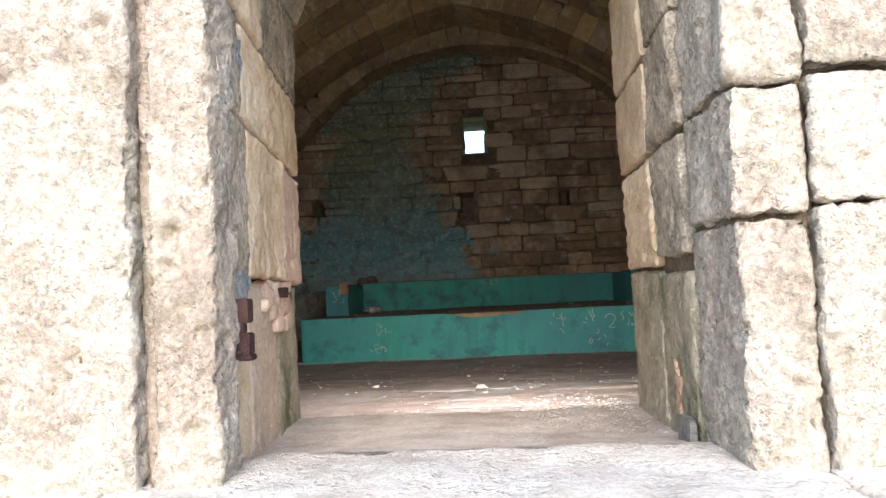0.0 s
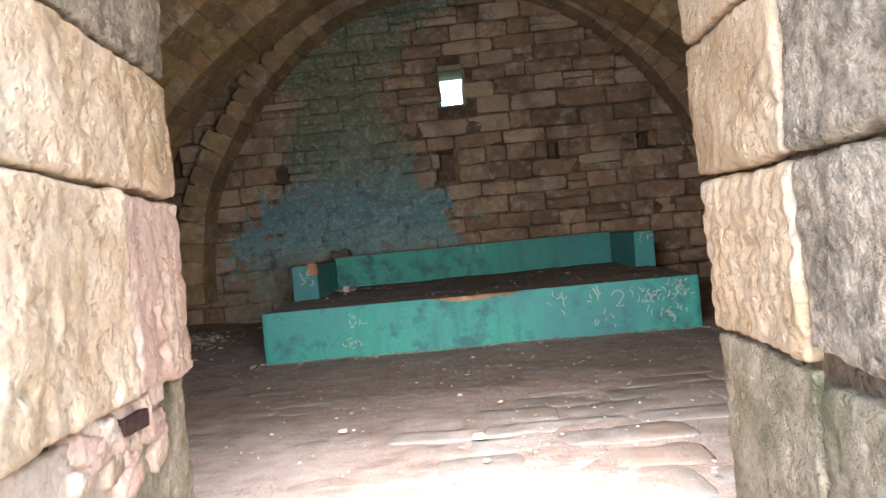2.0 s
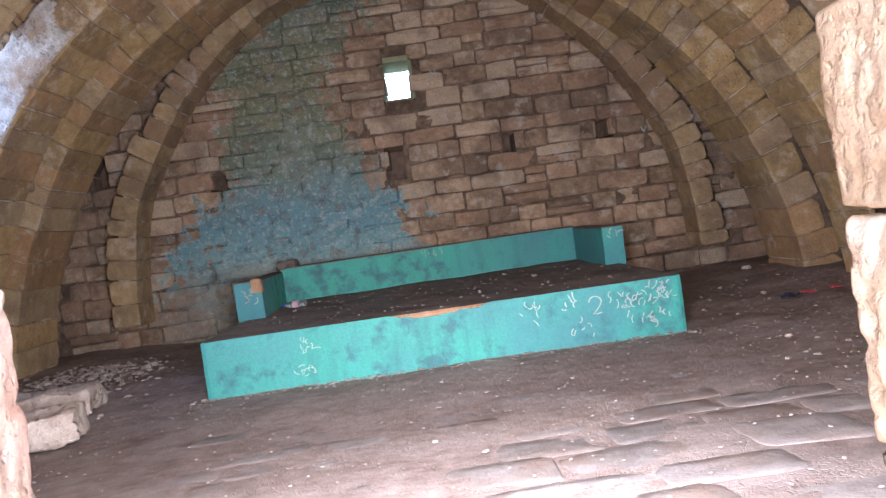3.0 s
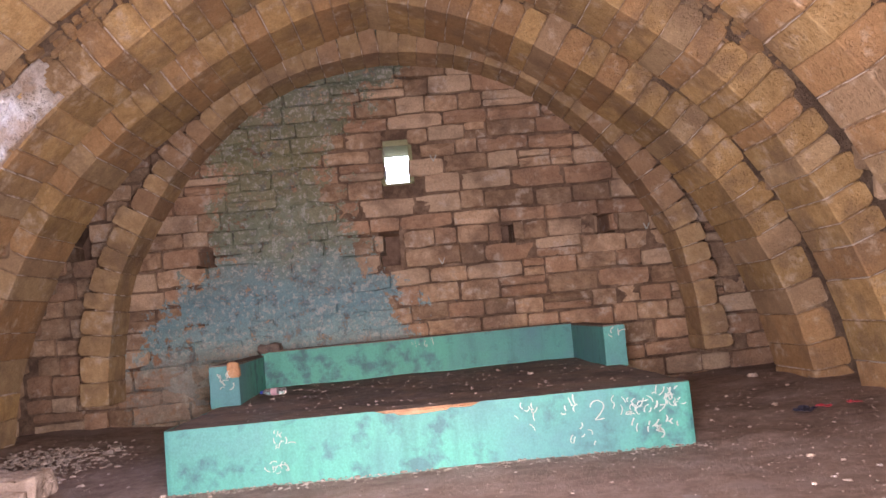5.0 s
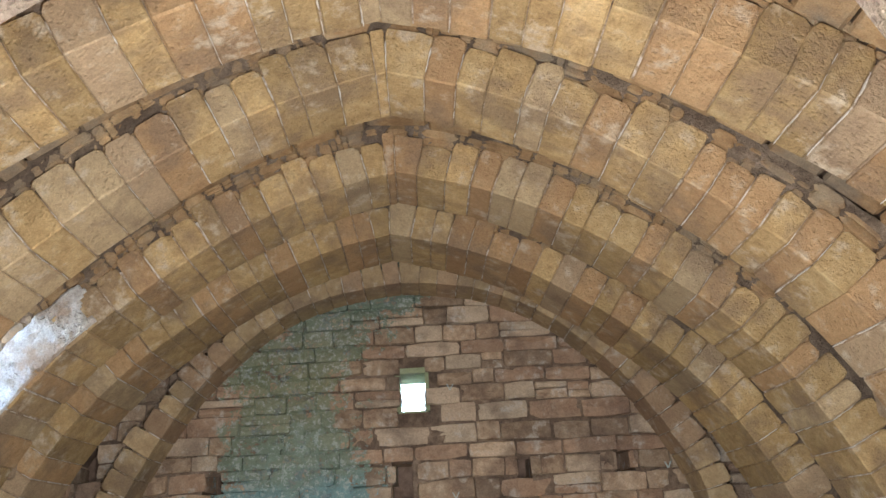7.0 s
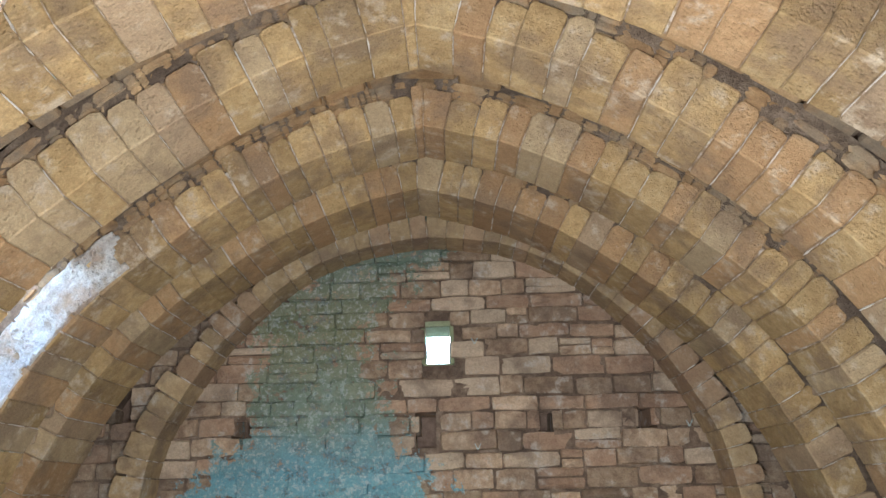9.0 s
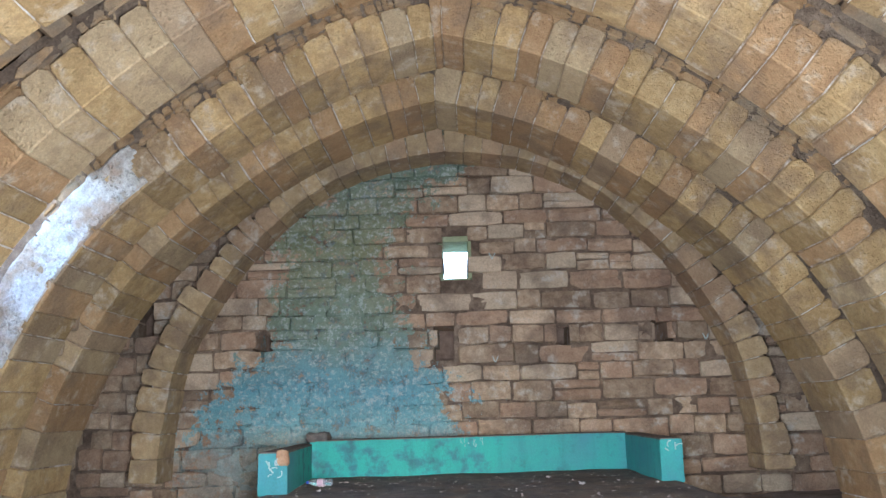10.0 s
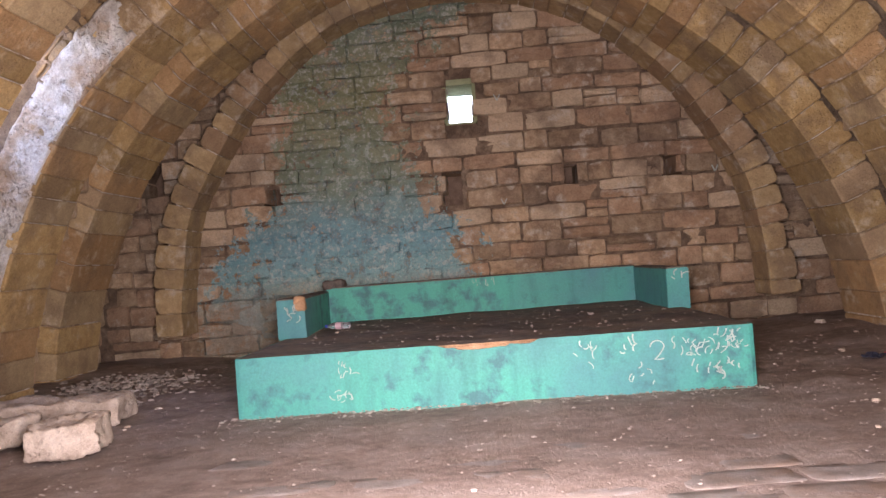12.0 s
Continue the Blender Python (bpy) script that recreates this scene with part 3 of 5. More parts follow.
            for j in range(m):
                j2 = (j + 1) % m
                for l in (0, 1):
                    faces.append((k + 3 * j + l, k + 3 * j2 + l, k + 3 * j2 + l + 1, k + 3 * j + l + 1))
            faces.append(tuple(k + 3 * j for j in range(m))[::-1])
            lay += hgt
        s += w
    if packed:
        tagged(mesh_object("packing_stones", verts, faces, M_WEB, rib), kind="stuff")
    return rib


RIBS = [("rib_1", 12.75, 13.49, 1.0, 1.0, 0.46, 3), ("rib_2", 10.85, 12.1, 1.015, 1.0, 0.55, 4), ("rib_3", 8.72, 9.7, 0.985, 1.0, 0.55, 5),
        ("rib_4", 6.44, 7.3, 0.94, 1.0, 0.55, 6), ("rib_5", 4.65, 5.5, 1.05, 0.985, 0.55, 7), ("rib_6", 2.5, 3.5, 1.02, 0.965, 0.62, 8)]
for name, yf, yb, sx, sz, th, seed in RIBS:
    build_rib(name, yf, yb, sx, sz, th, seed, "pointed ochre sandstone vault rib of cut wedge stones", foot=0.5 if name == "rib_1" else -0.3, packed=name != "rib_1",
              xc={"rib_1": -0.26, "rib_2": -0.43}.get(name, XC), half=HALF_WALL if name == "rib_1" else HALF, mat=M_WALLRIB if name == "rib_1" else M_RIB)

def lime_crust():
    """White weathered crust on the face of the rib beside the breach in the west haunch; its white also paints in the
    daylight there.
    """
    arch, step, y0 = Arch(0.985, 1.0), 0.03, 8.72
    s0 = next(l for l, q in zip(arch.len, arch.pts) if q.z >= 0.9)
    s1 = next(l for l, q in zip(arch.len, arch.pts) if q.z >= 4.45)
    n, w = int((s1 - s0) / step), 18
    verts, faces, idx = [], [], {}

    def vid(i, k, back):
        if (i, k, back) not in idx:
            s = s0 + i * step
            p, nn = arch.at(s)
            q = p + nn * (0.03 + k * step)
            course = 0.014 * math.sin(s * 19.0)
            y = y0 - 0.05 + course + 0.03 * noise.fractal((q.x * 6, q.z * 6, 3.0), 0.7, 2.1, 5)
            idx[(i, k, back)] = len(verts)
            verts.append((q.x, y0 + 0.03 if back else y, q.z))
        return idx[(i, k, back)]

    cells = set()
    for i in range(n):
        for k in range(w):
            ragged = noise.fractal((i * step * 3, k * step * 3, 6.0), 0.8, 2.1, 4)
            if min(i, n - i) * step * 1.5 + ragged * 0.5 > 0.05 and ragged > -0.55:
                cells.add((i, k))
    for i, k in cells:
        faces.append((vid(i, k, 0), vid(i, k + 1, 0), vid(i + 1, k + 1, 0), vid(i + 1, k, 0)))
        for (di, dk), (u, v) in (((-1, 0), ((i, k + 1), (i, k))), ((1, 0), ((i + 1, k), (i + 1, k + 1))), ((0, -1), ((i, k), (i + 1, k))), ((0, 1), ((i + 1, k + 1), (i, k + 1)))):
            if (i + di, k + dk) not in cells:
                faces.append((vid(*u, 0), vid(*v, 0), vid(*v, 1), vid(*u, 1)))
    rib = bpy.data.objects["rib_3"]
    tagged(mesh_object("lime_crust", verts, faces, M_CRUST, rib, smooth=True), "white weathered lime crust on the rib's face, daylight in its colour")


lime_crust()

# ---- vault between the ribs, and its outer shell ----
SIDE_OPENING = (7.4, 8.5, 3.3, 4.9)     # y and z of the breach in the west haunch of the vault


def build_ceiling():
    verts, faces = [], []
    rng = random.Random(21)
    arch = Arch(1.0, 1.0)
    bays = [(0.66, 2.6), (3.4, 4.75), (5.45, 6.54), (7.2, 8.7), (9.6, 10.95), (12.0, 12.85)]
    for y0, y1 in bays:
        s = 0.0
        while s < arch.total:
            w = rng.uniform(0.3, 0.7)
            cuts = [y0, y1]
            if y1 - y0 > 1.0:
                cuts.insert(1, (y0 + y1) / 2 + rng.uniform(-0.25, 0.25))
            for a, b in zip(cuts, cuts[1:]):
                (p0, n0), (p1, n1) = arch.at(s + 0.012), arch.at(s + w - 0.012)
                if p0.x < XC and SIDE_OPENING[0] - 0.5 < (a + b) / 2 < SIDE_OPENING[1] + 0.5 and y0 < 8 < y1 and 3.0 < max(p0.z, p1.z) < 4.3:
                    continue
                lift = 0.69 + rng.uniform(-0.05, 0.05)
                k = len(verts)
                for inset, off in ((0.06, lift), (0.0, lift + 0.05), (0.0, lift + 0.4)):
                    for q, n, sgn in ((p0, n0, 1), (p1, n1, -1)):
                        t = Vector((n.z, 0, -n.x)) * sgn * inset * 0.6
                        for y in (a + inset * 0.5 + 0.01, b - inset * 0.5 - 0.01):
                            r = q + n * (off + rng.uniform(-0.012, 0.012)) + t
                            verts.append((r.x, y, r.z))
                faces.append((k, k + 2, k + 3, k + 1))
                for l in (0, 4):
                    for u, v in ((0, 1), (1, 3), (3, 2), (2, 0)):
                        faces.append((k + l + u, k + l + v, k + l + 4 + v, k + l + 4 + u))
            s += w
    ob = mesh_object("ceiling", verts, faces, M_WEB)
    tagged(ob, "rough sandstone slabs roofing the bays between ribs", "vault ceiling", kind="structure")
    # shell: keeps the weather out
    verts, faces = [], []
    ys = [-1.0, 2.0, SIDE_OPENING[0], SIDE_OPENING[1], 11.0, 14.62]
    steps = 60
    ss = [arch.total * i / steps for i in range(steps + 1)]
    for off in (1.02, 1.5):
        for s in ss:
            p, n = arch.at(s)
            q = p + n * off
            for y in ys:
                verts.append((q.x, y, q.z - (0.5 if q.z < 0.2 else 0)))
    w, lay = len(ys), len(ss) * len(ys)
    for i in range(steps):
        q = (Vector(verts[i * w]) + Vector(verts[(i + 1) * w])) / 2
        for j in range(w - 1):
            if j == 2 and q.x < 0 and SIDE_OPENING[2] < q.z < SIDE_OPENING[3]:
                continue
            a = i * w + j
            faces.append((a, a + 1, a + 1 + w, a + w))
            faces.append((a + lay, a + lay + w, a + lay + w + 1, a + lay + 1))
    ob = mesh_object("roof", verts, faces, M_CORE)
    tagged(ob, "rubble and lime roof over the stone vault", "roof", kind="structure")


build_ceiling()

# ---- back wall ----
WIN = (-0.44, 0.03, 3.90, 4.62)
POOL_BACK = stone_pool(M_WALL, 14, 0.05, 0.1)


def build_back_wall():
    wall = empty("wall_north", "coursed red-brown sandstone end wall with peeling blue-green plaster", "wall")
    verts, faces = [], []
    y0, y1 = Y_BACK + 0.75, Y_BACK + 1.15
    add_box(verts, faces, -8.0, WIN[0], y0, y1, -0.6, 8.5)
    add_box(verts, faces, WIN[1], 7.5, y0, y1, -0.6, 8.5)
    add_box(verts, faces, WIN[0], WIN[1], y0, y1, -0.6, WIN[2])
    add_box(verts, faces, WIN[0], WIN[1], y0, y1, WIN[3], 8.5)
    mesh_object("wall_core", verts, faces, M_CORE, wall)
    gaps = [(1.57, 1.77, 2.59, 2.93), (3.30, 3.50, 2.70, 3.07), (-0.55, -0.31, 2.5, 3.0), (-3.8, -3.56, 2.61, 2.95), (-6.1, -5.7, 2.9, 3.5)]
    # earth mortar nearly flush with the stones, but for the window and the holes
    verts, faces, idx = [], [], {}
    st = 0.09

    def vid(i, k):
        if (i, k) not in idx:
            x, z = i * st, k * st
            idx[(i, k)] = len(verts)
            verts.append((x, Y_BACK + 0.062 + 0.05 * noise.fractal((x * 1.1, z * 1.6, 8.0), 0.8, 2.1, 4), z))
        return idx[(i, k)]

    for i in range(int(-7.4 / st), int(7.0 / st)):
        for k in range(int(-0.4 / st), int(7.2 / st)):
            cx, cz = (i + 0.5) * st, (k + 0.5) * st
            holes = gaps + [(WIN[0], WIN[1], WIN[2], WIN[3])]
            if any(g0 - 0.06 < cx < g1 + 0.06 and z0 - 0.06 < cz < z1 + 0.06 for g0, g1, z0, z1 in holes):
                continue
            faces.append((vid(i, k), vid(i + 1, k), vid(i + 1, k + 1), vid(i, k + 1)))
    mesh_object("mortar_bed", verts, faces, M_WALLBED, wall, smooth=True)
    rng = random.Random(5)
    z = -0.25
    while z < 6.7:
        h = rng.uniform(0.24, 0.38)
        x = -7.0 + rng.uniform(0, 0.5)
        while x < 6.5:
            w = rng.choice((0.42, 0.55, 0.66, 0.78, 0.88, 0.96)) * rng.uniform(0.92, 1.06)
            a, b = x, x + w
            x = b
            # blocks stop at the window and at the holes
            if z + h > WIN[2] + 0.04 and z < WIN[3] - 0.04:
                if a < WIN[0] < b:
                    b = WIN[0] + 0.01
                elif a < WIN[1] < b:
                    a = WIN[1] - 0.01
                elif a >= WIN[0] and b <= WIN[1]:
                    continue
            pieces = [(a, b)]
            for g0, g1, gz0, gz1 in gaps:
                if gz0 < z + h / 2 < gz1 + 0.03:
                    nxt = []
                    for p, q in pieces:
                        if q <= g0 or p >= g1:
                            nxt.append((p, q))
                        else:
                            if g0 - p > 0.12:
                                nxt.append((p, g0))
                            if q - g1 > 0.12:
                                nxt.append((g1, q))
                    pieces = nxt
            for p, q in pieces:
                cx, cz = (p + q) / 2, z + h / 2
                if q - p < 0.1:
                    continue
                split = rng.random() < 0.13 and h > 0.28
                lower = rng.uniform(0.4, 0.6)
                for cz, hh in (((z + h * lower / 2, h * lower), (z + h * (1 + lower) / 2, h * (1 - lower))) if split else ((cz, h),)):
                    ob = new("block", POOL_BACK[rng.randrange(14)])
                    ob.parent = wall
                    ob.location = (cx, Y_BACK + rng.uniform(-0.04, 0.035), cz + rng.uniform(-0.016, 0.016) + 0.07 * noise.noise((cx * 0.45, cz * 0.5, 3.0)))
                    ob.scale = ((q - p - rng.uniform(0.0, 0.02)), 0.78, (hh - rng.uniform(0.0, 0.012)) * rng.choice((1.0, 1.0, 1.0, 0.95)))
                    ob.rotation_euler = (rng.uniform(-0.03, 0.03), rng.uniform(-0.03, 0.03), rng.uniform(-0.03, 0.03))
        z += h
    return wall


WALL_N = build_back_wall()


def build_window():
    """The lined slot through the end wall; the light from outside is painted into its greenish lining."""
    win = empty("window_1", "small slot window with greenish reveals, outside light in their colour", "window")
    y0, y1 = Y_BACK + 0.14, Y_BACK + 1.16
    a, b, c, d = WIN
    for name, box in (("lintel", (a - 0.03, b + 0.03, y0, y1, d - 0.02, d + 0.10)), ("window_sill", (a - 0.03, b + 0.03, y0, y1, c - 0.08, c + 0.015)),
                      ("reveal", (a - 0.06, a + 0.002, y0, y1, c + 0.015, d - 0.02)), ("reveal", (b - 0.002, b + 0.06, y0, y1, c + 0.015, d - 0.02))):
        verts, faces = [], []
        add_box(verts, faces, *box)
        mesh_object(name, verts, [f[::-1] for f in faces], M_LINTEL, win)


build_window()


def build_plaster():
    """Scraps of old plaster that still cling to the end wall, thin and torn."""
    def width(z):
        knots = [(0.3, -4.4, -3.2), (0.75, -4.9, -0.9), (1.3, -4.3, -0.7), (2.0, -3.85, -0.42), (2.55, -3.45, -0.55), (2.8, -3.15, -1.15),
                 (3.4, -3.05, -1.35), (3.9, -2.95, -1.3), (4.25, -2.7, -1.9), (4.7, -3.05, -1.75), (5.1, -2.75, -1.35), (5.5, -2.4, -0.7), (6.1, -1.6, 0.5)]
        for (z0, a0, b0), (z1, a1, b1) in zip(knots, knots[1:]):
            if z0 <= z <= z1:
                f = (z - z0) / (z1 - z0)
                return a0 + (a1 - a0) * f, b0 + (b1 - b0) * f
        return None

    def keep(x, z):
        r = width(z)
        if not r:
            return False
        d = min(x - r[0], r[1] - x)
        n = noise.fractal((x * 2.1, z * 2.1, 4.0), 0.8, 2.2, 5) * 0.42
        if noise.fractal((x * 2.6, z * 2.6, 12.0), 0.8, 2.2, 4) > 0.3:
            return False
        return d - 0.25 + 1.3 * n > 0.05 + 0.5 * abs(noise.noise((x * 3.2, z * 3.2, 20.0))) + 0.22 * max(0.0, z - 2.4)

    step = 0.035
    for name, lo, hi, mat, label in (("plaster_skin", 0.3, 6.1, M_PLASTER, "peeling blue plaster worn to green higher up"),):
        verts, faces, idx = [], [], {}

        def vid(i, k, back):
            key = (i, k, back)
            if key not in idx:
                x, z = i * step, k * step
                jx, jz = 0.4 * step * noise.noise((x * 30, z * 30, 2)), 0.4 * step * noise.noise((x * 30, z * 30, 7))
                y = Y_BACK + 0.002 - 0.012 * noise.noise((x * 3, z * 3, 1)) - 0.008 * noise.noise((x * 11, z * 11, 5))
                idx[key] = len(verts)
                verts.append((x + jx, Y_BACK + 0.05 if back else y, z + jz))
            return idx[key]

        cells = set()
        for i in range(int(-5.2 / step), int(0.8 / step)):
            for k in range(int(lo / step), int(hi / step)):
                if keep((i + 0.5) * step, (k + 0.5) * step):
                    cells.add((i, k))
        for i, k in cells:
            faces.append((vid(i, k, 0), vid(i + 1, k, 0), vid(i + 1, k + 1, 0), vid(i, k + 1, 0)))
            for (di, dk), (u, v) in (((-1, 0), ((i, k + 1), (i, k))), ((1, 0), ((i + 1, k), (i + 1, k + 1))), ((0, -1), ((i, k), (i + 1, k))), ((0, 1), ((i + 1, k + 1), (i, k + 1)))):
                if (i + di, k + dk) not in cells:
                    faces.append((vid(*v, 0), vid(*u, 0), vid(*u, 1), vid(*v, 1)))
        ob = mesh_object(name, verts, faces, mat, WALL_N)
        tagged(ob, label)


build_plaster()

# ---- side walls: a few courses of blocks between the rib feet ----
POOL_SIDE = stone_pool(M_BLOCK, 8)


def build_side_wall(name, sign):
    wall = empty(name, "coursed sandstone side wall between the rib feet", "wall")
    rng = random.Random(31 + sign)
    arch = Arch(1.0, 1.0)
    bays = [(7.3, 8.72), (9.7, 10.85), (12.1, 12.8)]
    for y0, y1 in bays:
        z = -0.2
        while z < 3.0:
            h = rng.uniform(0.28, 0.38)
            y = y0
            off = 0.55
            # follows the curve of the vault
            prof = [p for p in arch.pts if p.x < XC]
            px = min(prof, key=lambda p: abs(p.z - (z + h / 2))).x
            while y < y1 - 0.05:
                w = min(rng.uniform(0.35, 0.75), y1 - y)
                ob = new("block", POOL_SIDE[rng.randrange(8)])
                ob.parent = wall
                x = (px - off) if sign < 0 else (2 * XC - px + off)
                ob.location = (x + rng.uniform(-0.02, 0.02), y + w / 2, z + h / 2)
                ob.rotation_euler = (0, 0, radians(90 if sign < 0 else -90))
                ob.scale = (w - 0.02, 0.4, h - 0.02)
                y += w
            z += h
    return wall


build_side_wall("wall_west", -1)
build_side_wall("wall_east", 1)

# ---- front wall and doorway ----
JL, JR = -0.82, 0.81      # inner edges of the doorway
JLO, JRO = -0.64, 0.81    # its outer edges
SILL = 0.36


def door_x(y, left):
    f = (y - Y_OUT) / (Y_IN - Y_OUT)
    return (JLO + (JL - JLO) * f) if left else (JRO + (JR - JRO) * f)


def build_front_wall():
    wall = empty("wall_south", "thick pale limestone front wall with a deep doorway", "wall")
    verts, faces = [], []
    y0, y1 = Y_OUT + 0.12, Y_IN - 0.12
    add_box(verts, faces, -8.2, -0.95, y0, y1, -0.6, 8.5)
    add_box(verts, faces, 0.95, 7.7, y0, y1, -0.6, 8.5)
    add_box(verts, faces, -0.95, 0.95, y0, y1, 2.9, 8.5)
    add_box(verts, faces, -0.95, 0.95, y0, y1, -0.6, 0.1)
    mesh_object("wall_core", verts, faces, M_CORE, wall)
    # ochre mortar just behind the faces of the stones
    for pts in ([(JLO - 0.085, -0.86), (JL - 0.09, 0.65), (-1.4, 0.65), (-1.4, -0.86)], [(-3.4, -1.025), (-0.90, -1.025), (-0.90, -0.84), (-3.4, -0.84)],
                [(JR + 0.03, -0.96), (3.3, -0.98), (3.3, -0.52), (JR + 0.03, -0.5)], [(JR + 0.03, -0.5), (1.45, -0.5), (1.45, 0.65), (JR + 0.03, 0.65)]):
        bm = bmesh.new()
        lo = [bm.verts.new((x, y, 0.15)) for x, y in pts]
        hi = [bm.verts.new((x, y, 2.32)) for x, y in pts]
        bm.faces.new(hi)
        for i in range(4):
            bm.faces.new((lo[i], lo[(i + 1) % 4], hi[(i + 1) % 4], hi[i]))
        part("joint_mortar", bm, M_BED, wall)
    return wall


WALL_S = build_front_wall()


def jamb_stone(x0, x1, y0, y1, z0, z1, mat, seed, amp=0.012, res=0.015, round_=0.018, label="", freq=3.0, lean=0.0, dimples=False, pits=0.55):
    rng = random.Random(seed)
    bm = rough_stone(rng, x1 - x0, y1 - y0, z1 - z0, res, amp, round_, seed * 3.7, freq, pits)
    if dimples:
        # rows of old pick holes in the face towards the doorway
        for v in bm.verts:
            if v.co.x < -(x1 - x0) / 2 + 0.05:
                u, w = v.co.y / 0.075 + 0.2 * math.sin(v.co.z * 30), v.co.z / 0.062
                du, dw = u - round(u), w - round(w)
                v.co.x += 0.026 * math.exp(-(du * du + dw * dw) * 14) * (0.6 + 0.4 * noise.noise((round(u), round(w), 3.0)))
    ob = part("jamb_stone", bm, mat, WALL_S, label, smooth=True)
    ob.location = ((x0 + x1) / 2, (y0 + y1) / 2, z0)
    ob.rotation_euler = (0, 0, lean)
    return ob


def build_jambs():
    # west reveal: inner row, then outer row up to the rebate
    rng = random.Random(77)
    g = 0.01
    ang = math.atan2(JLO - JL, Y_IN - Y_OUT)
    courses = [(0.14, 0.96, ((-0.82, -0.46, M_JAMB), (-0.46, 0.12, M_JAMB_PINK), (0.12, Y_IN, M_JAMB_MOSS))),
               (0.96, 1.50, ((-0.82, -0.58, M_JAMB_GREY), (-0.58, 0.19, M_JAMB), (0.19, Y_IN, M_JAMB_ROSE))),
               (1.50, 1.87, ((-0.82, -0.66, M_JAMB_GREY), (-0.66, 0.26, M_JAMB), (0.26, Y_IN, M_JAMB))),
               (1.87, 2.30, ((-0.82, -0.22, M_JAMB), (-0.22, Y_IN, M_JAMB_GREY)))]
    for k, (a, b, row) in enumerate(courses):
        for i, (ya, yb, mat) in enumerate(row):
            jamb_stone(-1.45, door_x((ya + yb) / 2, True) - (0.04 if k == 0 else 0.004 * i), ya + g / 2, yb - g / 2, a + g / 2, b - g / 2, mat, 101 + 7 * k + i, lean=ang)
    # architrave strip and the face beyond its groove
    left_out = [(0.2, 2.3)]
    jamb_stone(-0.875, -0.82, -0.995, -0.83, 0.2, 2.3, M_FACADE, 139, 0.008, 0.03, 0.012)
    for k, (a, b) in enumerate(left_out):
        jamb_stone(-0.83, JLO + 0.005, -1.04, -0.83, a + g / 2, b - g / 2, M_FACADE, 141 + k, 0.02, 0.0145, 0.02, freq=5.0, pits=1.25)
        jamb_stone(-2.0, -0.865, -1.07, -0.83, a + g / 2, b - g / 2, M_FACADE, 151 + k, 0.02, 0.0145, 0.02, freq=5.0, pits=1.25)
        jamb_stone(-3.4, -2.01, -1.06, -0.83, a + 0.1, b + 0.1 - g, M_FACADE, 161 + k, 0.02, 0.07, 0.02, freq=4.0, pits=0.0)
    # east reveal
    right_in = [(0.1, 0.94), (0.94, 1.40), (1.40, 1.80), (1.80, 2.3)]
    for k, (a, b) in enumerate(right_in):
        jamb_stone(JR - (0.0, 0.015, 0.025, 0.028)[k], 1.5, 0.01, Y_IN, a + g / 2, b - g / 2, M_JAMB_MOSS if k == 0 else M_JAMB, 201 + k, dimples=k == 1, pits=0.25 if k == 1 else 0.5)
    right_mid = [(0.1, 0.92), (0.97, 1.40), (1.41, 1.82), (1.82, 2.3)]
    for k, (a, b) in enumerate(right_mid):
        jamb_stone(JR - 0.002 - (0.0, 0.014, 0.02, 0.02)[k], 1.5, -0.5, 0.0, a + g / 2, b - g / 2, M_JAMB_MOSS if k == 0 else M_JAMB_GREY, 221 + k, 0.016)
    right_out = [(0.2, 1.05), (1.05, 1.42), (1.42, 1.95), (1.95, 2.3)]
    for k, (a, b) in enumerate(right_out):
        jamb_stone(JRO + 0.005, 1.02, -1.03, -0.51, a + g / 2, b - g / 2, M_FACADE, 241 + k, 0.02, 0.0145, 0.02, freq=5.0, pits=1.25)
        jamb_stone(1.025, 1.95, -1.05, -0.51, a + 0.02 + g / 2, b + 0.02 - g / 2, M_FACADE, 251 + k, 0.02, 0.0145, 0.02, freq=5.0, pits=1.25)
        jamb_stone(1.96, 3.3, -1.05, -0.51, a - 0.06, b - 0.06 - g, M_FACADE, 261 + k, 0.02, 0.07, 0.02, freq=4.0, pits=0.0)
    # stones of the door head and of the wall over it
    for k in range(7):
        f0, f1 = k / 7, (k + 1) / 7
        a0, a1 = math.pi * (1 - f0), math.pi * (1 - f1)
        pts = []
        for a in (a0 - 0.01, a1 + 0.01):
            for r in (1.0, 1.62):
                pts.append((0.0 + 0.80 * r * math.cos(a), 2.29 + (0.46 if r < 1.2 else 0.42) * r * math.sin(a)))
        verts, faces = [], []
        for y in (Y_OUT, Y_IN):
            for i in (0, 1, 3, 2):
                verts.append((pts[i][0], y, pts[i][1]))
        faces = [(0, 1, 2, 3), (7, 6, 5, 4), (0, 4, 5, 1), (1, 5, 6, 2), (2, 6, 7, 3), (3, 7, 4, 0)]
        mesh_object("arch_stone", verts, faces, M_FACADE, WALL_S)
    for k in range(4):
        for side in (-1, 1):
            jamb_stone(*(sorted((side * 1.32, side * 3.3))), -1.03, -0.5, 2.32 + k * 0.75, 3.05 + k * 0.75, M_FACADE, 300 + k * 2 + side, 0.02, 0.12, 0.02, pits=0.0)
        jamb_stone(-1.3, 1.3, -1.03, -0.5, 3.0 + k * 0.75, 3.73 + k * 0.75, M_FACADE, 320 + k, 0.02, 0.12, 0.02, pits=0.0)
    # inner face of the front wall
    pool = stone_pool(M_BLOCK, 6)
    z = -0.1
